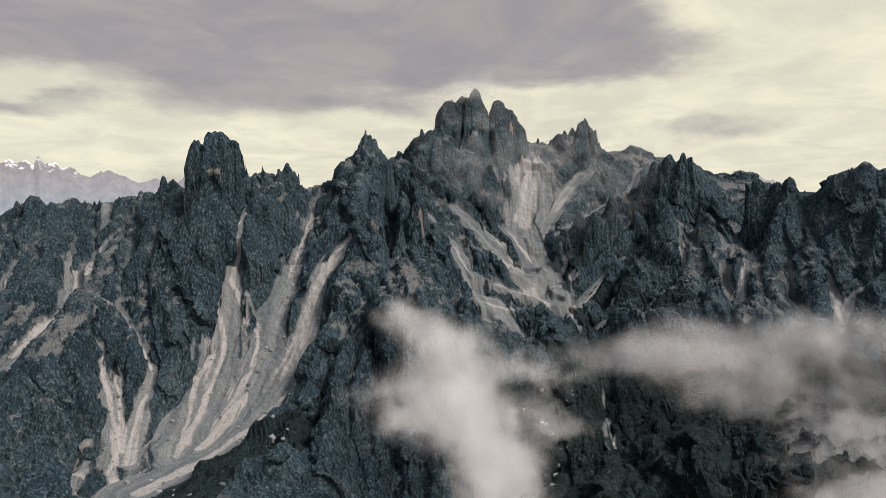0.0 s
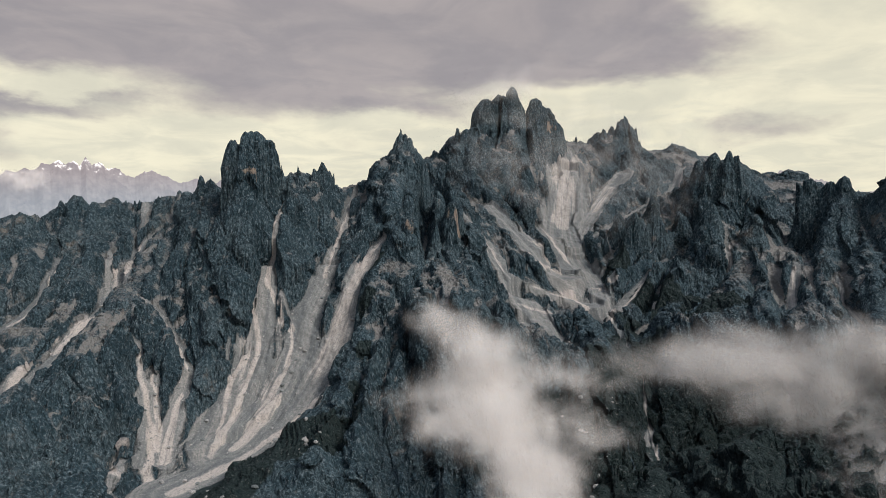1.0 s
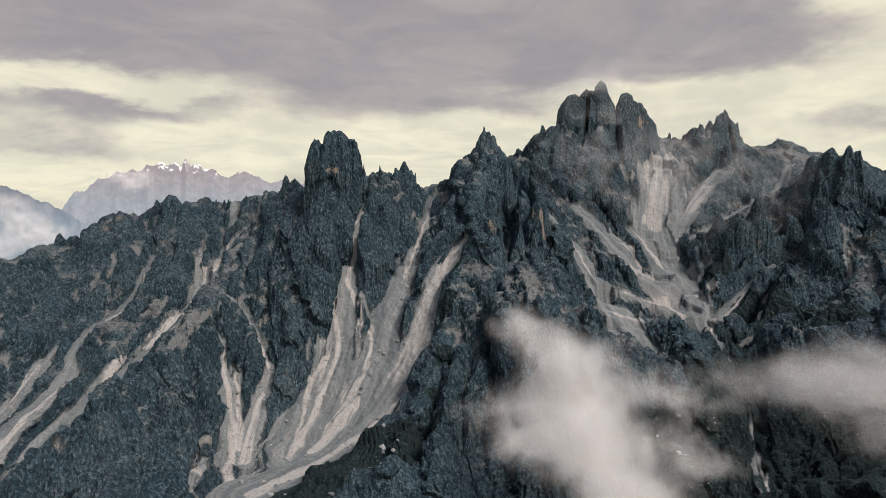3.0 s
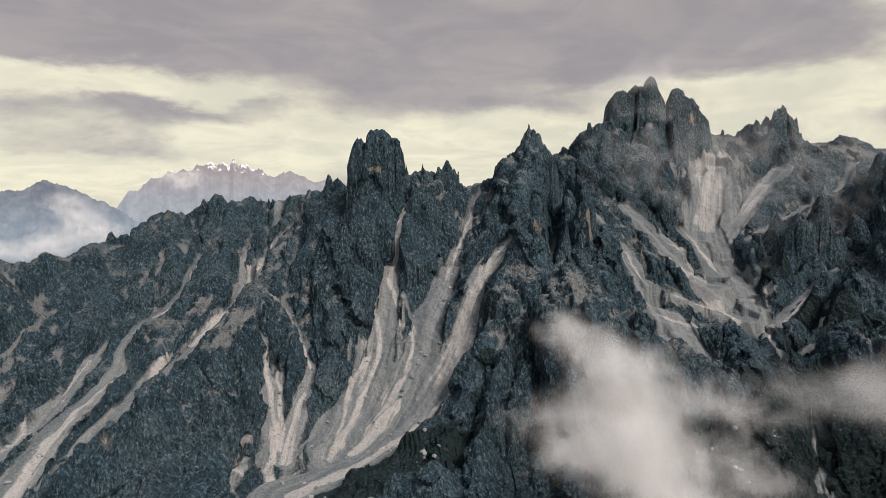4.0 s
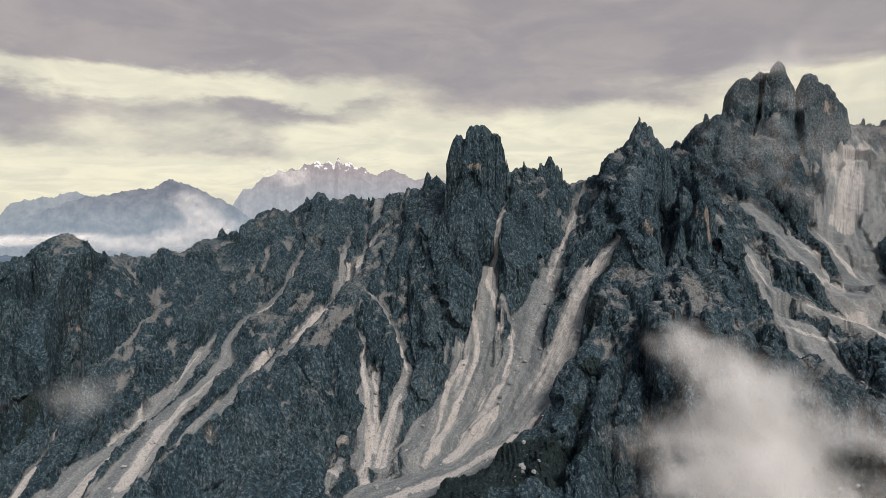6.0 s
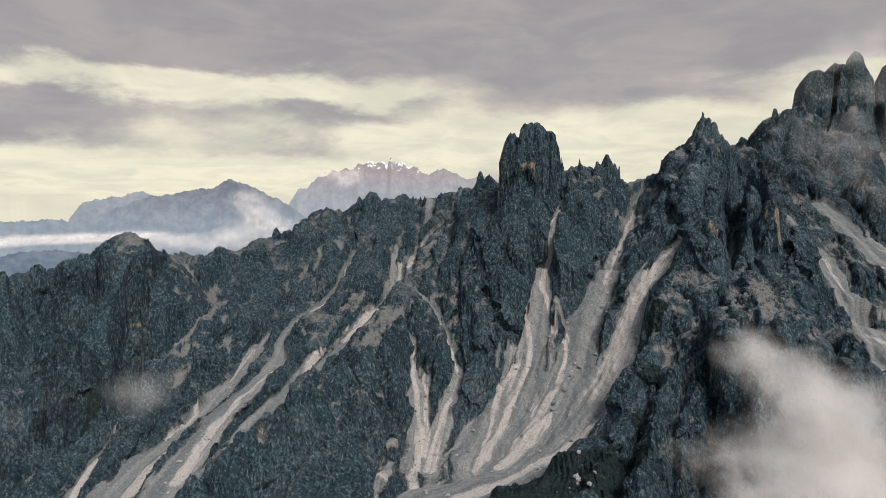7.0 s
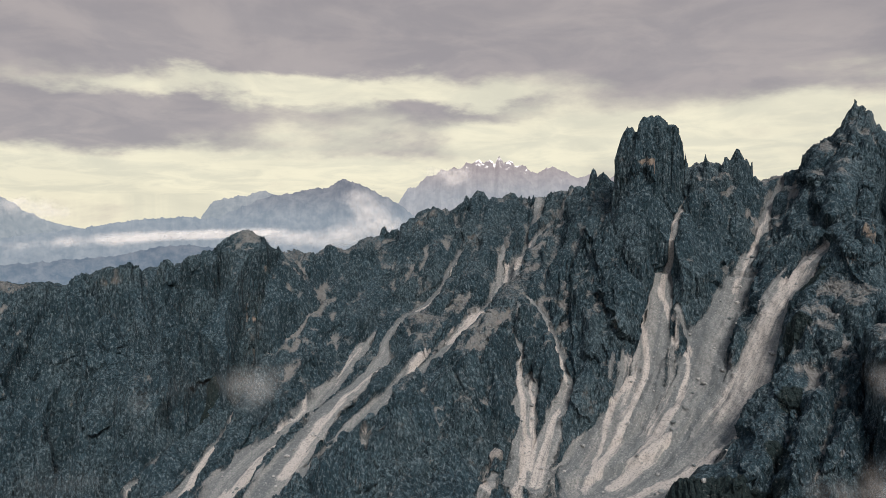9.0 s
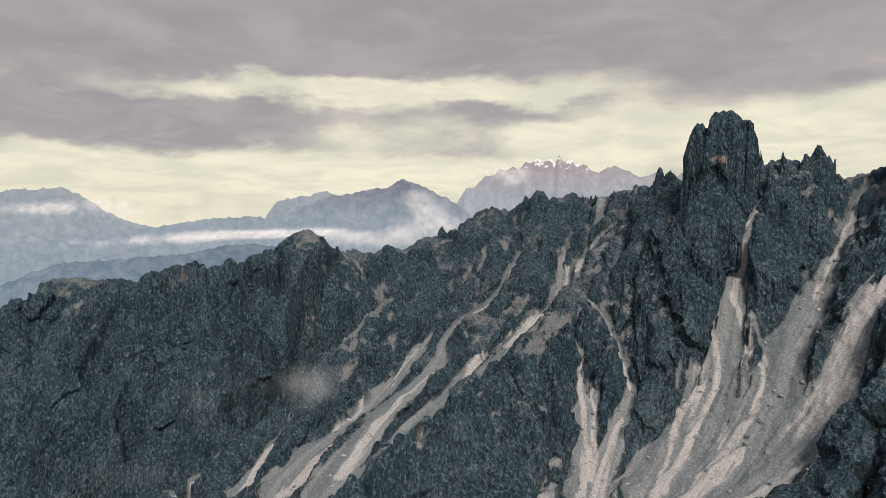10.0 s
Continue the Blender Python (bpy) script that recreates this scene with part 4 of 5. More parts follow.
def normals(p):
    du, dv = np.gradient(p, axis=1), np.gradient(p, axis=0)
    n = np.cross(du, dv)
    return n / (np.linalg.norm(n, axis=2, keepdims=True) + 1e-9)


# roughness of the rock itself, outwards from the faces
solid = np.stack([gx, gy, height], 1).reshape(*rr.shape, 3)
face = normals(np.stack([soften(solid[..., k], 2) for k in range(3)], 2))
px, py, pz = gx + 0.35 * height, gy, height * 0.36
rough = np.zeros(len(gx))
for size, amp, seed in ((75.0, 6.0, 200), (34.0, 2.0, 201), (15.0, 0.9, 202), (7.0, 0.45, 203), (3.4, 0.2, 204)):
    n3 = perlin3(px / size, py / size, pz / size, seed)
    rough += amp * (0.7 - 2.2 * np.abs(n3))
south_ = ease(-0.05, -0.40, np.arctan2(gx, gy))
fu = south_ * (gx + 0.1 * gy) + (1 - south_) * np.arctan2(gx, gy) * 950 + 0.30 * height + 6 * perlin(gx / 40, gy / 40, 210)
steady = np.array([0.55 if r[0] == "left_shoulder" else 1.0 for r in RIDGES])[rown]
fv = height - 0.45 * np.hypot(gx, gy) + 6 * perlin(gx / 40, gy / 40, 211)
for wide, tall, amp, seed in ((50.0, 95.0, 13.0, 220), (22.0, 44.0, 5.0, 221), (9.5, 18.0, 1.8, 222), (4.6, 8.0, 0.6, 223)):
    rough += amp * steady * facets(fu / wide, fv / tall, seed)
firm_ = np.array([0.3 if s[0] in ("summit_massif", "second_peak") else 0.4 for s in SPIRES] + [1.0])[pin]
rough = rough * (1 - 0.97 * loose) * firm_ + loose * 0.25 * n3
verts = (solid + face * rough.reshape(*rr.shape, 1)).reshape(-1, 3)
height = verts[:, 2]

# rubble lies on ledges and in the hollows between the ribs
facing = normals(np.stack([soften(verts.reshape(*rr.shape, 3)[..., k], 3) for k in range(3)], 2))
flat = facing[..., 2]
wide_ = soften(solid[..., 2], 4)
hollow = soften(wide_, 18) - wide_
lie = ease(0.33, 0.54, soften(flat, 3)).ravel()      # rubble does not stay on steep rock
lie = np.maximum(lie, ease(0.75, 1.0, loose))
loose = soften((loose * lie).reshape(rr.shape), 3).ravel()
tongue = tongue * lie
rest = ease(0.36, 0.60, flat) * ease(0.0, 1.4, hollow) + 0.8 * ease(0.62, 0.80, flat)
patch = ease(-0.15, 0.35, octaves(gx, gy, 140, 3, 61)).reshape(rr.shape)
low = ease(300, 420, height).reshape(rr.shape)
ledge = np.clip(soften(rest, 2) * (0.4 + 0.6 * patch) * low, 0, 1).ravel() * (1 - turf)
nearby = ease(0.05, 0.4, soften(loose.reshape(rr.shape), 6)).ravel()
pale = np.zeros(len(gx))
bent_x, bent_y = gx + 2.5 * perlin(gx / 25, gy / 25, 301), gy + 2.5 * perlin(gx / 25, gy / 25, 302)
for p, w0, w1, fresh in TONGUES:
    lo, hi = p[:, :2].min(0) - 30, p[:, :2].max(0) + 30
    m = np.flatnonzero((bent_x > lo[0]) & (bent_x < hi[0]) & (bent_y > lo[1]) & (bent_y < hi[1]))
    d, _, _, f, _ = along(p, bent_x[m], bent_y[m])
    pale[m] = np.maximum(pale[m], fresh * ease(1.35, 0.5, d / (w0 + (w1 - w0) * f)))
    loose[m] = np.maximum(loose[m], (fresh > 0.9) * lie[m] * nearby[m] * ease(1.5, 0.8, d / (w0 + (w1 - w0) * f)))
pale = soften(pale.reshape(rr.shape), 1).ravel()
ochre = np.zeros(len(gx))
for sx, sy, sz, wide, tall in SCARS:
    e = np.hypot(gx - sx, gy - sy) / wide
    ochre = np.maximum(ochre, ease(1.5, 0.4, np.hypot(e, (height - sz) / tall)))
flow_x = np.arctan2(gx, gy) * 950
across = np.where(gown < 0, flow_x, across)
quads = lattice(*rr.shape)
flow = np.stack([across, down, np.zeros(len(gx))], 1)

# each mountain, pinnacle and scree tongue is cut out of the one surface
code = np.where(tongue > 0.5, 10000 + gown, np.where(pin >= 0, 20000 + pin, rown))
def islands(keys):
    """Labels the connected patches of alike keys on the lattice of faces; -1 stays unlabelled."""
    grid = keys.reshape(len(even) - 1, len(theta) - 1)
    index = np.arange(keys.size).reshape(grid.shape)
    pairs = [np.stack([p[0][p[2]], p[1][p[2]]]) for p in (
        (index[:-1], index[1:], (grid[:-1] == grid[1:]) & (grid[1:] >= 0)),
        (index[:, :-1], index[:, 1:], (grid[:, :-1] == grid[:, 1:]) & (grid[:, 1:] >= 0)))]
    a, b = np.concatenate(pairs, axis=1)
    lab = np.arange(keys.size)
    while True:
        low_ = np.minimum(lab[a], lab[b])
        nxt = lab.copy()
        np.minimum.at(nxt, a, low_)
        np.minimum.at(nxt, b, low_)
        nxt = nxt[nxt[nxt]]
        if np.array_equal(nxt, lab):
            break
        lab = nxt
    return np.where(keys >= 0, lab, -1)


names = sorted({r[0] for r in RIDGES} | {s[0] for s in SPIRES})
quad_code = code[quads[:, 0]]
loose_lab = islands(np.where((quad_code >= 10000) & (quad_code < 20000), quad_code, -1))
ids, counts = np.unique(loose_lab[loose_lab >= 0], return_counts=True)
scrap = np.isin(loose_lab, ids[counts < 90])
quad_code = np.where(scrap, np.where(pin >= 0, 20000 + pin, rown)[quads[:, 0]], quad_code)
body = np.full(len(quads), -1)
for k, nm in enumerate(names):
    own = [i for i, r in enumerate(RIDGES) if r[0] == nm]
    body[np.isin(quad_code, own)] = k


def cut(name, faces, smooth=False):
    used, inverse = np.unique(quads[faces], return_inverse=True)
    return sheet(name, verts[used], inverse.reshape(-1, 4), ROCK, smooth, scree=loose[used], turf=turf[used], ochre=ochre[used], ledge=ledge[used], pale=pale[used], flow=flow[used])


things = {}
for k, nm in enumerate(names):
    faces = np.flatnonzero(body == k)
    root = new(nm)
    tagged(root, *TAGS[nm])
    things[nm] = root
    if len(faces):
        cut("rock_face", faces).parent = root
for i, s in enumerate(SPIRES):
    faces = np.flatnonzero(quad_code == 20000 + i)
    if len(faces) > 3:
        cut("pinnacle" if s[6] < 1.5 else "buttress", faces).parent = things[s[0]]

# every patch of scree is a thing, and every pale tongue in it a part
bright = pale[quads[:, 0]] > 0.55
on_ = (quad_code >= 10000) & (quad_code < 20000)
lab = islands(np.where(on_ & bright, quad_code, -1))
ids, counts = np.unique(lab[lab >= 0], return_counts=True)
bright &= np.isin(lab, ids[counts >= 60])
patches = islands(np.where(on_, quad_code, -1))
streaks = islands(np.where(on_ & bright, quad_code, -1))
beds = islands(np.where(on_ & ~bright, quad_code, -1))
order = np.argsort(patches, kind="stable")
ids, first = np.unique(patches[order], return_index=True)
for pid, faces in zip(ids, np.split(order, first[1:])):
    if pid < 0:
        continue
    owner = GULLIES[quad_code[faces[0]] - 10000][0]
    dull, fresh_ = faces[~bright[faces]], faces[bright[faces]]
    if len(dull) < 12:
        tagged(cut(owner, faces, True), *TAGS[owner], group="scree slopes")
        continue
    strips = [dull[beds[dull] == b] for b in np.unique(beds[dull])]
    strips.sort(key=len, reverse=True)
    ob = tagged(cut(owner, strips[0], True), *TAGS[owner], group="scree slopes")
    for strip in strips[1:]:
        cut("scree_strip", strip, True).parent = ob
    for sid in np.unique(streaks[fresh_]):
        tagged(cut("scree_tongue", fresh_[streaks[fresh_] == sid], True), "pale tongue of fresh rubble").parent = ob

# the ground that carries all this to the horizon
ring = np.concatenate([[1.0], np.arange(60, 430, 30), np.arange(430, 2000, 45), np.geomspace(2000, 4950, 26)])
turn_ = np.radians(np.linspace(-180, 180, 361))
rr, tt = np.meshgrid(ring, turn_, indexing="ij")
bx, by = (rr * np.sin(tt)).ravel(), (rr * np.cos(tt)).ravel()
bh, bl, bt, ba, bd, *_ = terrain(bx, by, detail=False)
deg = np.degrees(tt).ravel()
inside = ease(-90, -82, deg) * ease(50, 42, deg) * ease(2050, 1900, rr.ravel()) * ease(400, 460, rr.ravel())
hills = 230 + 70 * octaves(bx, by, 900, 4, 41) + 60 * ease(0, 1500, np.abs(rr.ravel() - 700)) - 240 * ease(1500, 4000, rr.ravel())
bh = inside * (np.minimum(bh, 600) - 60) + (1 - inside) * np.minimum(hills, 330)
tagged(sheet("ground", np.stack([bx, by, bh], 1), lattice(len(ring), len(turn_)), ROCK,
             scree=bl * 0, turf=np.ones(len(bx)), pale=bl * 0, ochre=bl * 0, ledge=bl * 0, flow=np.stack([ba, bd, bd * 0], 1)),
       "dark alpine valley floor with turf and dwarf pine", "ground", kind="structure")


# ---- the far ranges ----
def distant_range(name, label, skyline, distance, mat, seed):
    """A range seen across the valley: azimuths and crest heights, with a ribbed slope falling towards the viewer."""
    az, top = np.array(skyline).T
    cols = int((az[-1] - az[0]) / 0.06)
    a = np.linspace(az[0], az[-1], cols)
    crest = np.interp(a, az, top)
    arc = np.radians(a) * distance
    teeth = (24 * octaves(arc, arc * 0, 95, 5, seed, 0.66, True) - 9) * distance / 4500
    depth = np.arange(0, 34)
    rows_z, rows_r = [], []
    for d in depth:
        drop = d * 17.0 * distance / 4500
        back = arc * 0 + d * 30.0
        grow = min(1.0, d / 5)
        bent = arc + 40 * perlin(arc / 160, back / 160, seed + 3)
        rows_z.append(crest + teeth * math.exp(-d / 3.0) - drop + grow * 60 * (octaves(bent, back, 190, 5, seed + 1, 0.6, True) - 0.4))
        rows_r.append(np.full(cols, distance - d * 20.0))
    z, r = np.array(rows_z), np.array(rows_r)
    t = np.radians(np.broadcast_to(a, z.shape))
    ob = sheet(name, np.stack([(r * np.sin(t)).ravel(), (r * np.cos(t)).ravel(), z.ravel()], 1), lattice(len(depth), cols), mat)
    tagged(ob, label, "mountain range", kind="structure")


def haze_glow(name, top, bottom, z_top, z_bottom, snow_at=None):
    """Far rock; its haze is put in as glow, changing with height."""
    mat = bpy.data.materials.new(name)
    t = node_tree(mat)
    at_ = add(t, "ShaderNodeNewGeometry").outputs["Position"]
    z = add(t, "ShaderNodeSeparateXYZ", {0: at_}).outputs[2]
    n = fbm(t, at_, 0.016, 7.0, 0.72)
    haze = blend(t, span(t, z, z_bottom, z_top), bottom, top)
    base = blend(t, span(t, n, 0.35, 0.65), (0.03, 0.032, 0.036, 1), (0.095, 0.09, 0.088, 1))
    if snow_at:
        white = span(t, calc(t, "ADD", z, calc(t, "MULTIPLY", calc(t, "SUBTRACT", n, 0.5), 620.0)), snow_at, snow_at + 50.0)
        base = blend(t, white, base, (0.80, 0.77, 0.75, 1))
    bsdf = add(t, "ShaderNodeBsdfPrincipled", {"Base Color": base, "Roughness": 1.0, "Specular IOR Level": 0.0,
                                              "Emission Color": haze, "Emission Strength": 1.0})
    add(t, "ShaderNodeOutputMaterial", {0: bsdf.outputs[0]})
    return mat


# glow that stands for haze on each range: crest colour, foot colour
HAZE_SNOW = haze_glow("far_snowy_rock_haze", (0.32, 0.275, 0.285, 1), (0.31, 0.33, 0.37, 1), 830, 560, 825)
HAZE_BLUE = haze_glow("far_rock_blue_haze", (0.125, 0.140, 0.180, 1), (0.21, 0.26, 0.315, 1), 700, 420)
HAZE_HILL = haze_glow("far_forest_haze", (0.055, 0.088, 0.140, 1), (0.115, 0.17, 0.235, 1), 440, 150)
HAZE_PALE = haze_glow("far_rock_pale_haze", (0.25, 0.275, 0.31, 1), (0.24, 0.285, 0.325, 1), 700, 400)
HAZE_LILAC = haze_glow("far_rock_lilac_haze", (0.36, 0.325, 0.335, 1), (0.50, 0.46, 0.42, 1), 780, 560)
HAZE_GREY = haze_glow("far_rock_grey_haze", (0.11, 0.11, 0.12, 1), (0.19, 0.185, 0.185, 1), 720, 560)
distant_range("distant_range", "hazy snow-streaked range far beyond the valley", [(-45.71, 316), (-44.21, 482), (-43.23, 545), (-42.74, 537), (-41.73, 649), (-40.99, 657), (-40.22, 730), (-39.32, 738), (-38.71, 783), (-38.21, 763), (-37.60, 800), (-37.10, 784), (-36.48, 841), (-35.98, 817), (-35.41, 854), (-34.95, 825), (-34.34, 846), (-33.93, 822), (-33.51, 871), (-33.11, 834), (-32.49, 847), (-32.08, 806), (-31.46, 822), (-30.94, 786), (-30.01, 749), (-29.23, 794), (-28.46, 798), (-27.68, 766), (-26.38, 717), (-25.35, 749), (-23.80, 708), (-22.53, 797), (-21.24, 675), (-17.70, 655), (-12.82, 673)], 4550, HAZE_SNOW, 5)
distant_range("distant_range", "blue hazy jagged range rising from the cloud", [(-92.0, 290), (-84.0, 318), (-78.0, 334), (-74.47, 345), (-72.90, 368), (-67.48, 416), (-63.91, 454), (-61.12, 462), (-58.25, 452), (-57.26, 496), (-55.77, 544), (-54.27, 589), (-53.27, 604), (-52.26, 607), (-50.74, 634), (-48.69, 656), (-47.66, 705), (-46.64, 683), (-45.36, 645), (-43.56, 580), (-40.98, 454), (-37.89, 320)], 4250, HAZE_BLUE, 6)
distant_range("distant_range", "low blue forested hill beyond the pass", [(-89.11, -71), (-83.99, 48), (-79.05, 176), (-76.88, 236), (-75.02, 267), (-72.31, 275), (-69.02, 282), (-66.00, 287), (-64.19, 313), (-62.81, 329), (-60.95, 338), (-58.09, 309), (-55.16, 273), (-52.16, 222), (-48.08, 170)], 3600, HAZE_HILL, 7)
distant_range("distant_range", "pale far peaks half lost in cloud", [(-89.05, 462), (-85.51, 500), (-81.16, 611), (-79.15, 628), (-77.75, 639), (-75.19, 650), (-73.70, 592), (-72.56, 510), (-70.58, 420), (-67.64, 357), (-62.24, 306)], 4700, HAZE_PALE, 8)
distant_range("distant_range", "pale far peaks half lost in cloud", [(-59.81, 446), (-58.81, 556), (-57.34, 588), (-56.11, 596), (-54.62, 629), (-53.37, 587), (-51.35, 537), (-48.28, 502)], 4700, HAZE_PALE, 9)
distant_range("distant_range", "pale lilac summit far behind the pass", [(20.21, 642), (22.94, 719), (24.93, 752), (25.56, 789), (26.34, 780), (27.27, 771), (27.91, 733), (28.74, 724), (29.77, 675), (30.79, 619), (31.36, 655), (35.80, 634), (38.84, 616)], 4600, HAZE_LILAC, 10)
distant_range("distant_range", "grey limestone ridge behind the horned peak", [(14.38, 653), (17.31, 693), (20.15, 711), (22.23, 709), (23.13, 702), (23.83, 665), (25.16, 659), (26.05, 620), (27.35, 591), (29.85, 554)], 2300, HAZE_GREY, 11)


# ---- clouds ----
def vapour():
    """Thin vapour: light passes and scatters; the density fades out with the puff and breaks up in wisps."""
    mat = bpy.data.materials.new("cloud_vapour")
    t = node_tree(mat)
    at_ = add(t, "ShaderNodeNewGeometry").outputs["Position"]
    puff = add(t, "ShaderNodeAttribute", attribute_name="puff").outputs["Fac"]
    most = add(t, "ShaderNodeAttribute", attribute_name="most").outputs["Fac"]
    size = add(t, "ShaderNodeAttribute", attribute_name="size").outputs["Fac"]
    scaled = add(t, "ShaderNodeVectorMath", {0: at_, 3: size}, operation="SCALE").outputs[0]
    n = fbm(t, scaled, 1.0, 6.0, 0.58, 0.7)
    d = calc(t, "ADD", puff, calc(t, "MULTIPLY", calc(t, "SUBTRACT", n, 0.5), 1.9))
    alpha = calc(t, "MULTIPLY", calc(t, "MULTIPLY", span(t, d, 0.20, 1.35), most), span(t, puff, 0.04, 0.3))
    white = add(t, "ShaderNodeBsdfDiffuse", {0: (0.86, 0.80, 0.765, 1)}).outputs[0]
    back = add(t, "ShaderNodeBsdfTranslucent", {0: (0.86, 0.80, 0.765, 1)}).outputs[0]
    body_ = add(t, "ShaderNodeMixShader", {0: 0.25, 1: white, 2: back}).outputs[0]
    clear_ = add(t, "ShaderNodeBsdfTransparent").outputs[0]
    out = add(t, "ShaderNodeMixShader", {0: alpha, 1: clear_, 2: body_}).outputs[0]
    add(t, "ShaderNodeOutputMaterial", {0: out})
    return mat


VAPOUR = vapour()
scene.cycles.transparent_max_bounces = 48


EYE = np.array([-25.0, 70.0, 600.0])


def cloud(name, label, layers, most, size, lobes):
    """A body of vapour: soft lobes (place, half width, half height, half depth, density), filled with thin curved veils."""
    lobes = np.array(lobes, float)
    centre = lobes[:, :3].mean(0)
    fwd = np.array([centre[0] + 25, centre[1] - 70, 0.0])
    fwd /= np.linalg.norm(fwd)
    rgt = np.array([fwd[1], -fwd[0], 0.0])
    rel = lobes[:, :3] - centre
    reach_ = np.linalg.norm(centre - EYE)
    lu, lw, lv = rel @ rgt, rel @ fwd, rel[:, 2]
    lim = lambda c, r: (np.min(c - 2.0 * r), np.max(c + 2.0 * r))
    u0, u1 = lim(lu, lobes[:, 3])
    v0, v1 = lim(lv, lobes[:, 4])
    w0, w1 = np.min(lw - 1.2 * lobes[:, 5]), np.max(lw + 1.2 * lobes[:, 5])
    step = max(4.0, (u1 - u0) / 70)
    us, vs = np.arange(u0, u1 + step, step), np.arange(v0, v1 + step, step)
    verts_, faces_, puff_ = [], [], []
    quad = lattice(len(vs), len(us))
    for k in range(layers):
        w = w0 + (w1 - w0) * (k + 0.5) / layers
        uu, vv = np.meshgrid(us, vs)
        uu, vv = uu.ravel(), vv.ravel()
        ww = w + 0.5 * (w1 - w0) / layers * perlin(uu / 40 + 7 * k, vv / 40, 55) * 2
        p = np.zeros(len(uu))
        for (cx, cy, cz, a, b, c, s), qu, qv, qw in zip(lobes, lu, lv, lw):
            p += s * np.exp(-((uu - qu) / a) ** 2 - ((vv - qv) / b) ** 2 - ((ww - qw) / c) ** 2)
        faces_.append(quad + k * len(uu))
        p_ = centre + uu[:, None] * rgt + ww[:, None] * fwd + vv[:, None] * np.array([0, 0, 1.0])
        # the veils lean back to catch more light from the sky above
        verts_.append(EYE + (p_ - EYE) * (1 + 0.8 * vv / reach_)[:, None])
        puff_.append(np.minimum(p, 1.3))
    puff_ = np.concatenate(puff_)
    faces_ = np.concatenate(faces_)
    faces_ = faces_[puff_[faces_].max(1) > 0.05]
    used, inverse = np.unique(faces_, return_inverse=True)
    n = len(used)
    ob = sheet(name, np.concatenate(verts_)[used], inverse.reshape(-1, 4), VAPOUR, puff=puff_[used],
               most=np.full(n, most), size=np.full(n, 1.0 / size))
    tagged(ob, label, "cloud", kind="stuff")


cloud("cloud", "soft white bank of cloud hanging before the spur", 14, 0.185, 30, [
    (-48, 558, 500, 18, 12, 34, 0.70),
    (-26, 560, 486, 28.6, 18.7, 40, 0.95),
    (-4, 560, 462, 28.6, 24.2, 42, 1.05),
    (10, 560, 434, 29.7, 26.4, 44, 1.1),
    (24, 554, 403, 30.8, 28.6, 44, 1.1),
    (37, 549, 372, 31.9, 29.7, 44, 1.1),
    (50, 542, 337, 34.1, 30.8, 46, 1.1),
    (66, 535, 296, 39.6, 35.2, 48, 1.05),
    (-52, 552, 428, 34, 15, 40, 0.62),
    (-80, 555, 420, 20, 10, 34, 0.42),
    (-40, 548, 392, 30, 18, 40, 0.58),
    (-14, 552, 410, 37.5, 32.5, 40, 0.74),
    (24, 575, 470, 37.5, 16.25, 40, 0.52),
    (66, 590, 440, 45, 17.5, 44, 0.56),
    (104, 600, 424, 50, 13.75, 44, 0.6),
    (88, 594, 392, 42.5, 15, 44, 0.66),
    (118, 592, 374, 42.5, 12.5, 44, 0.58),
    (78, 570, 350, 32.5, 20, 44, 0.64)])
cloud("cloud", "torn grey-white cloud drifting over the dark valley", 12, 0.155, 40, [
    (164, 701, 418, 70, 16, 50, 0.70),
    (235, 699, 416, 60, 24, 50, 0.80),
    (285, 703, 440, 62, 25, 50, 0.95),
    (345, 675, 421, 80, 29, 60, 0.95),
    (310, 667, 384, 70, 24, 50, 0.70),
    (402, 668, 454, 62, 20, 50, 0.85),
    (453, 637, 461, 58, 23, 50, 0.80),
    (374, 615, 386, 60, 24, 50, 0.65),
    (428, 587, 414, 36, 28, 50, 0.60),
    (484, 590, 440, 58, 36, 50, 0.85)])
cloud("cloud", "dense pale cloud rising from the valley", 10, 0.24, 34, [
    (351, 511, 382, 48, 30, 45, 1.00),
    (333, 511, 357, 42, 28, 45, 0.80),
    (374, 494, 374, 50, 44, 45, 1.00),
    (360, 480, 343, 60, 38, 45, 1.00)])
cloud("cloud_wisp", "thin wisp of mist against the rock wall", 6, 0.06, 30, [
    (-637, 516, 380, 34, 24, 22, 0.75),
    (-647, 504, 394, 27, 17, 20, 0.55),
    (-626, 544, 393, 23, 15, 20, 0.40)])
cloud("cloud_wisp", "thin wisp of mist against the rock wall", 6, 0.05, 36, [
    (-695, 453, 382, 54, 19, 22, 0.45),
    (-719, 415, 385, 46, 19, 22, 0.38),
    (-686, 328, 322, 43, 21, 22, 0.60)])
cloud("cloud_wisp", "thin wisp of mist over the cirque scree", 6, 0.14, 34, [
    (262, 1304, 613, 37, 32, 30, 0.70),
    (241, 1288, 577, 34, 29, 30, 0.50),
    (505, 1623, 706, 79, 32, 40, 0.40)])
cloud("summit_cloud", "grey cloud cap over the tall summit", 8, 0.09, 90, [
    (83, 1468, 876, 63, 27, 60, 0.90),
    (22, 1450, 850, 68, 22, 60, 0.90),
    (-18, 1430, 833, 48, 19, 50, 0.60),
    (132, 1494, 857, 50, 22, 50, 0.60),
    (76, 1478, 911, 152, 47, 60, 0.40)])
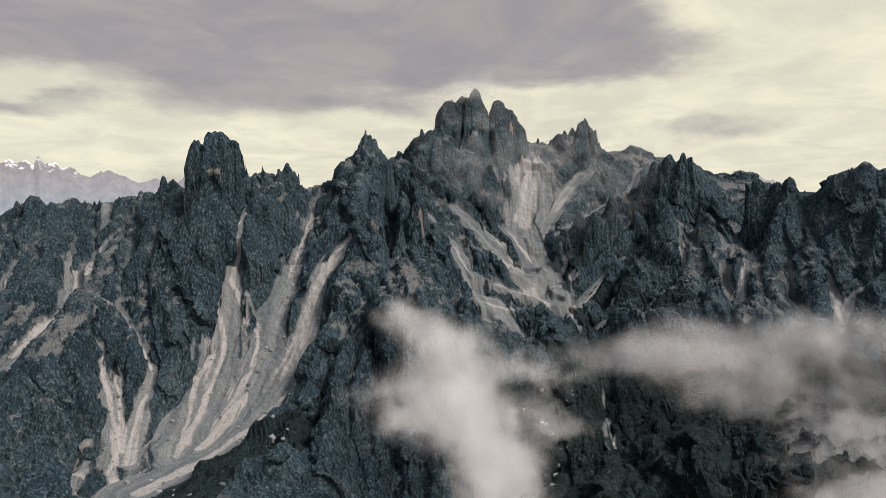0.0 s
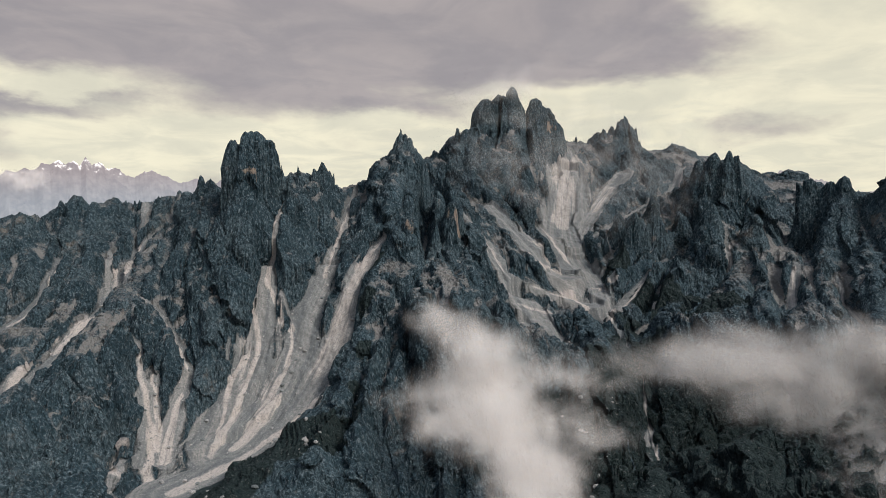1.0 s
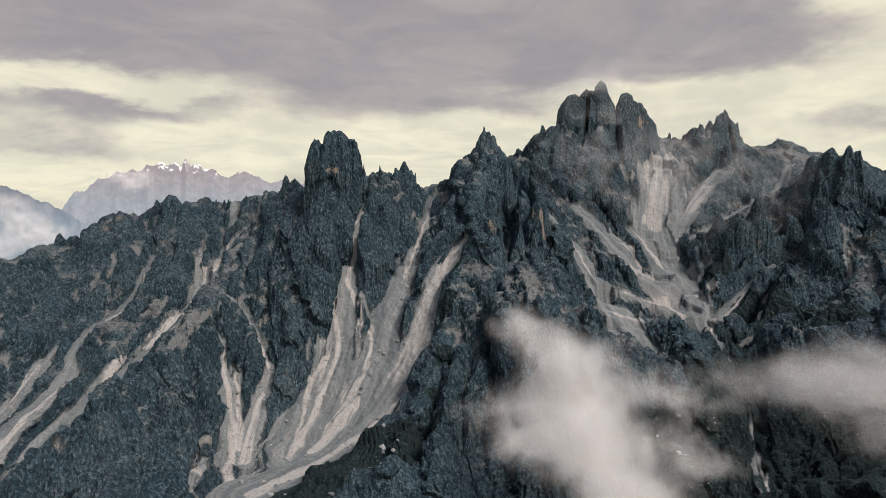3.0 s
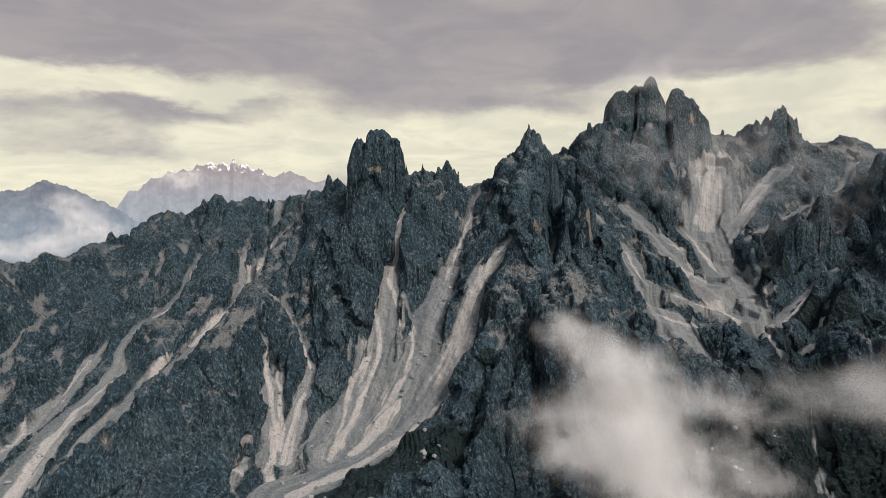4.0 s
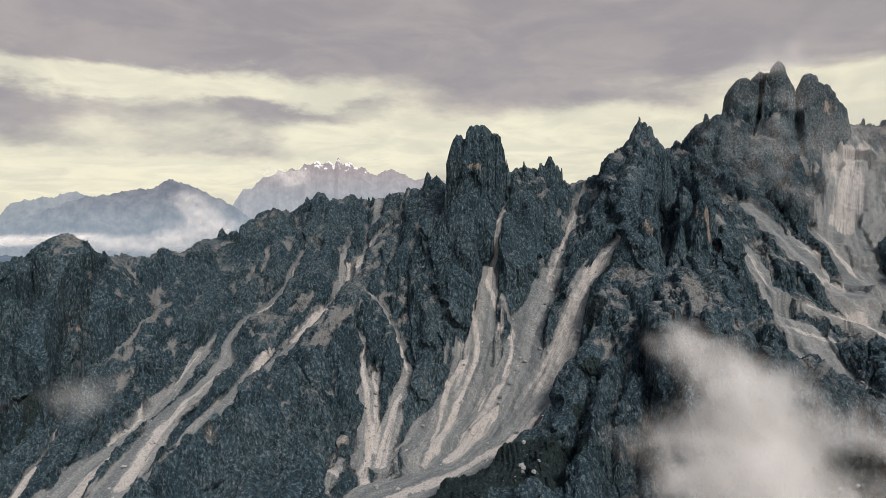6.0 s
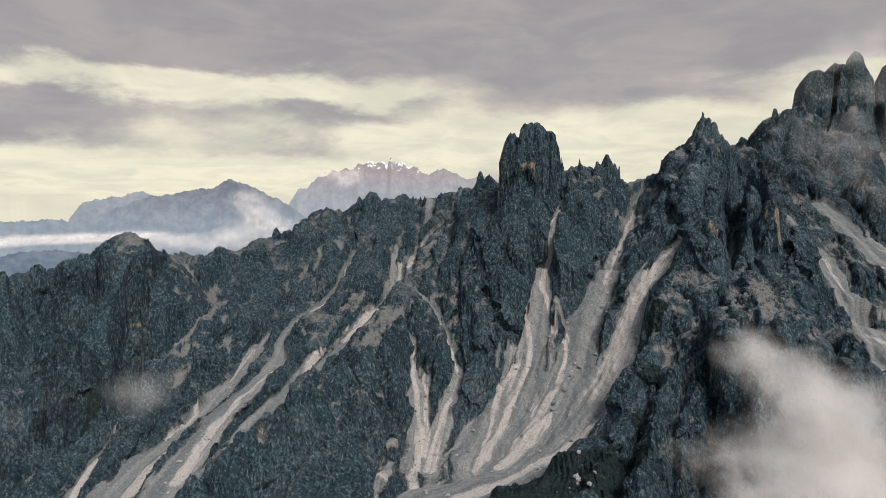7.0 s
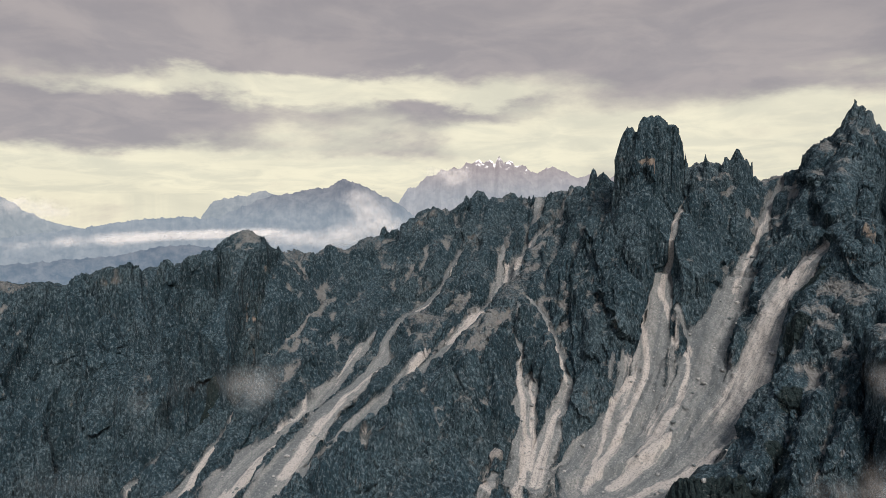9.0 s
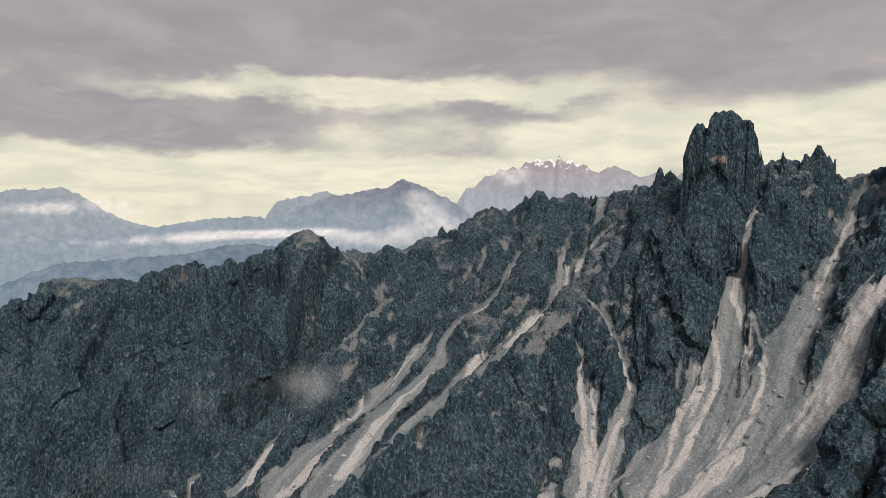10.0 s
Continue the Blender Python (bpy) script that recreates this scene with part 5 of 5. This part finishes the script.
cloud("far_cloud", "long white cloud bank below the far range", 4, 0.42, 900, [
    (-2825, 1705, 413, 339, 25, 60, 1.00),
    (-2931, 1517, 403, 277, 18, 60, 0.90),
    (-2687, 1916, 412, 215, 28, 60, 0.90),
    (-2999, 1376, 387, 123, 15, 60, 0.60)])
cloud("far_cloud", "heaped white cloud on the far blue range", 4, 0.26, 160, [
    (-2616, 2617, 517, 104, 90, 60, 1.00),
    (-2544, 2686, 440, 124, 69, 60, 1.00),
    (-2673, 2558, 573, 76, 52, 60, 0.80),
    (-2840, 2372, 342, 242, 52, 60, 1.00),
    (-2708, 2521, 391, 173, 62, 60, 0.90),
    (-2961, 2218, 361, 138, 31, 60, 0.70)])
cloud("far_cloud", "pale cloud caught on the snowy range", 4, 0.22, 160, [
    (-2629, 3403, 708, 104, 60, 60, 0.90),
    (-2704, 3344, 758, 96, 32, 60, 0.80),
    (-2569, 3448, 776, 64, 56, 60, 0.70)])
cloud("far_cloud", "small white clouds over the far lowland", 4, 0.4, 110, [
    (-3544, 1062, 565, 207, 31, 60, 0.80),
    (-3611, 807, 534, 242, 28, 60, 0.90),
    (-3459, 1312, 368, 76, 35, 60, 0.80),
    (-3532, 1101, 361, 207, 24, 60, 0.70),
    (-3494, 1218, 511, 104, 35, 60, 0.70)])
# added sheets that stand for distance haze and pale the high rock
cloud("mist_veil", "faint blue-grey mist before the high summits", 4, 0.15, 1600, [
    (72, 1178, 704, 165, 121, 30, 0.80),
    (236, 1177, 661, 190, 123, 30, 0.80),
    (404, 1257, 641, 111, 74, 30, 0.60)])


# ---- loose boulders on the scree and at the feet of the faces ----
def boulder_mesh(seed):
    rng = random.Random(seed)
    bm = bmesh.new()
    bmesh.ops.create_icosphere(bm, subdivisions=1, radius=1.0)
    stretch = Vector((rng.uniform(0.8, 1.3), rng.uniform(0.7, 1.1), rng.uniform(0.55, 0.85)))
    for v in bm.verts:
        v.co = Vector(a * b for a, b in zip(v.co, stretch)) * rng.uniform(0.75, 1.15)
    mesh = bpy.data.meshes.new("boulder")
    bm.to_mesh(mesh)
    bm.free()
    mesh.materials.append(STONE)
    return mesh


def stone_material():
    mat = bpy.data.materials.new("fallen_limestone")
    t = node_tree(mat)
    at_ = add(t, "ShaderNodeNewGeometry").outputs["Position"]
    pick = add(t, "ShaderNodeObjectInfo").outputs["Random"]
    n = fbm(t, at_, 0.8, 5.0, 0.7)
    colour = blend(t, pick, (0.10, 0.115, 0.12, 1), (0.42, 0.39, 0.37, 1))
    colour = blend(t, span(t, n, 0.40, 0.62, 0.0, 0.6), colour, (0.05, 0.06, 0.065, 1))
    return finish(mat, t, colour, 0.95, n, 0.6, 0.6)


STONE = stone_material()
shapes = [boulder_mesh(k) for k in range(6)]
rng = random.Random(12)
spots = np.flatnonzero((tongue > 0.6) | (turf > 0.7))
spots = spots[(patch_r[spots] < 1000) & (patch_r[spots] > 520) & (np.abs(np.degrees(patch_t[spots]) + 22) < 34)]
for k in range(260):
    i = spots[rng.randrange(len(spots))]
    size = 1.1 + 2.6 * rng.random() ** 3
    ob = new("boulder", shapes[k % 6])
    ob.matrix_world = Matrix.LocRotScale(Vector(verts[i]) + Vector((0, 0, 0.2 * size)),
                                         Euler((rng.uniform(-0.4, 0.4), rng.uniform(-0.4, 0.4), rng.uniform(0, 6.3))), (size,) * 3)
    tagged(ob, "angular grey limestone boulder lying on the scree", "boulder", group="fallen boulders")
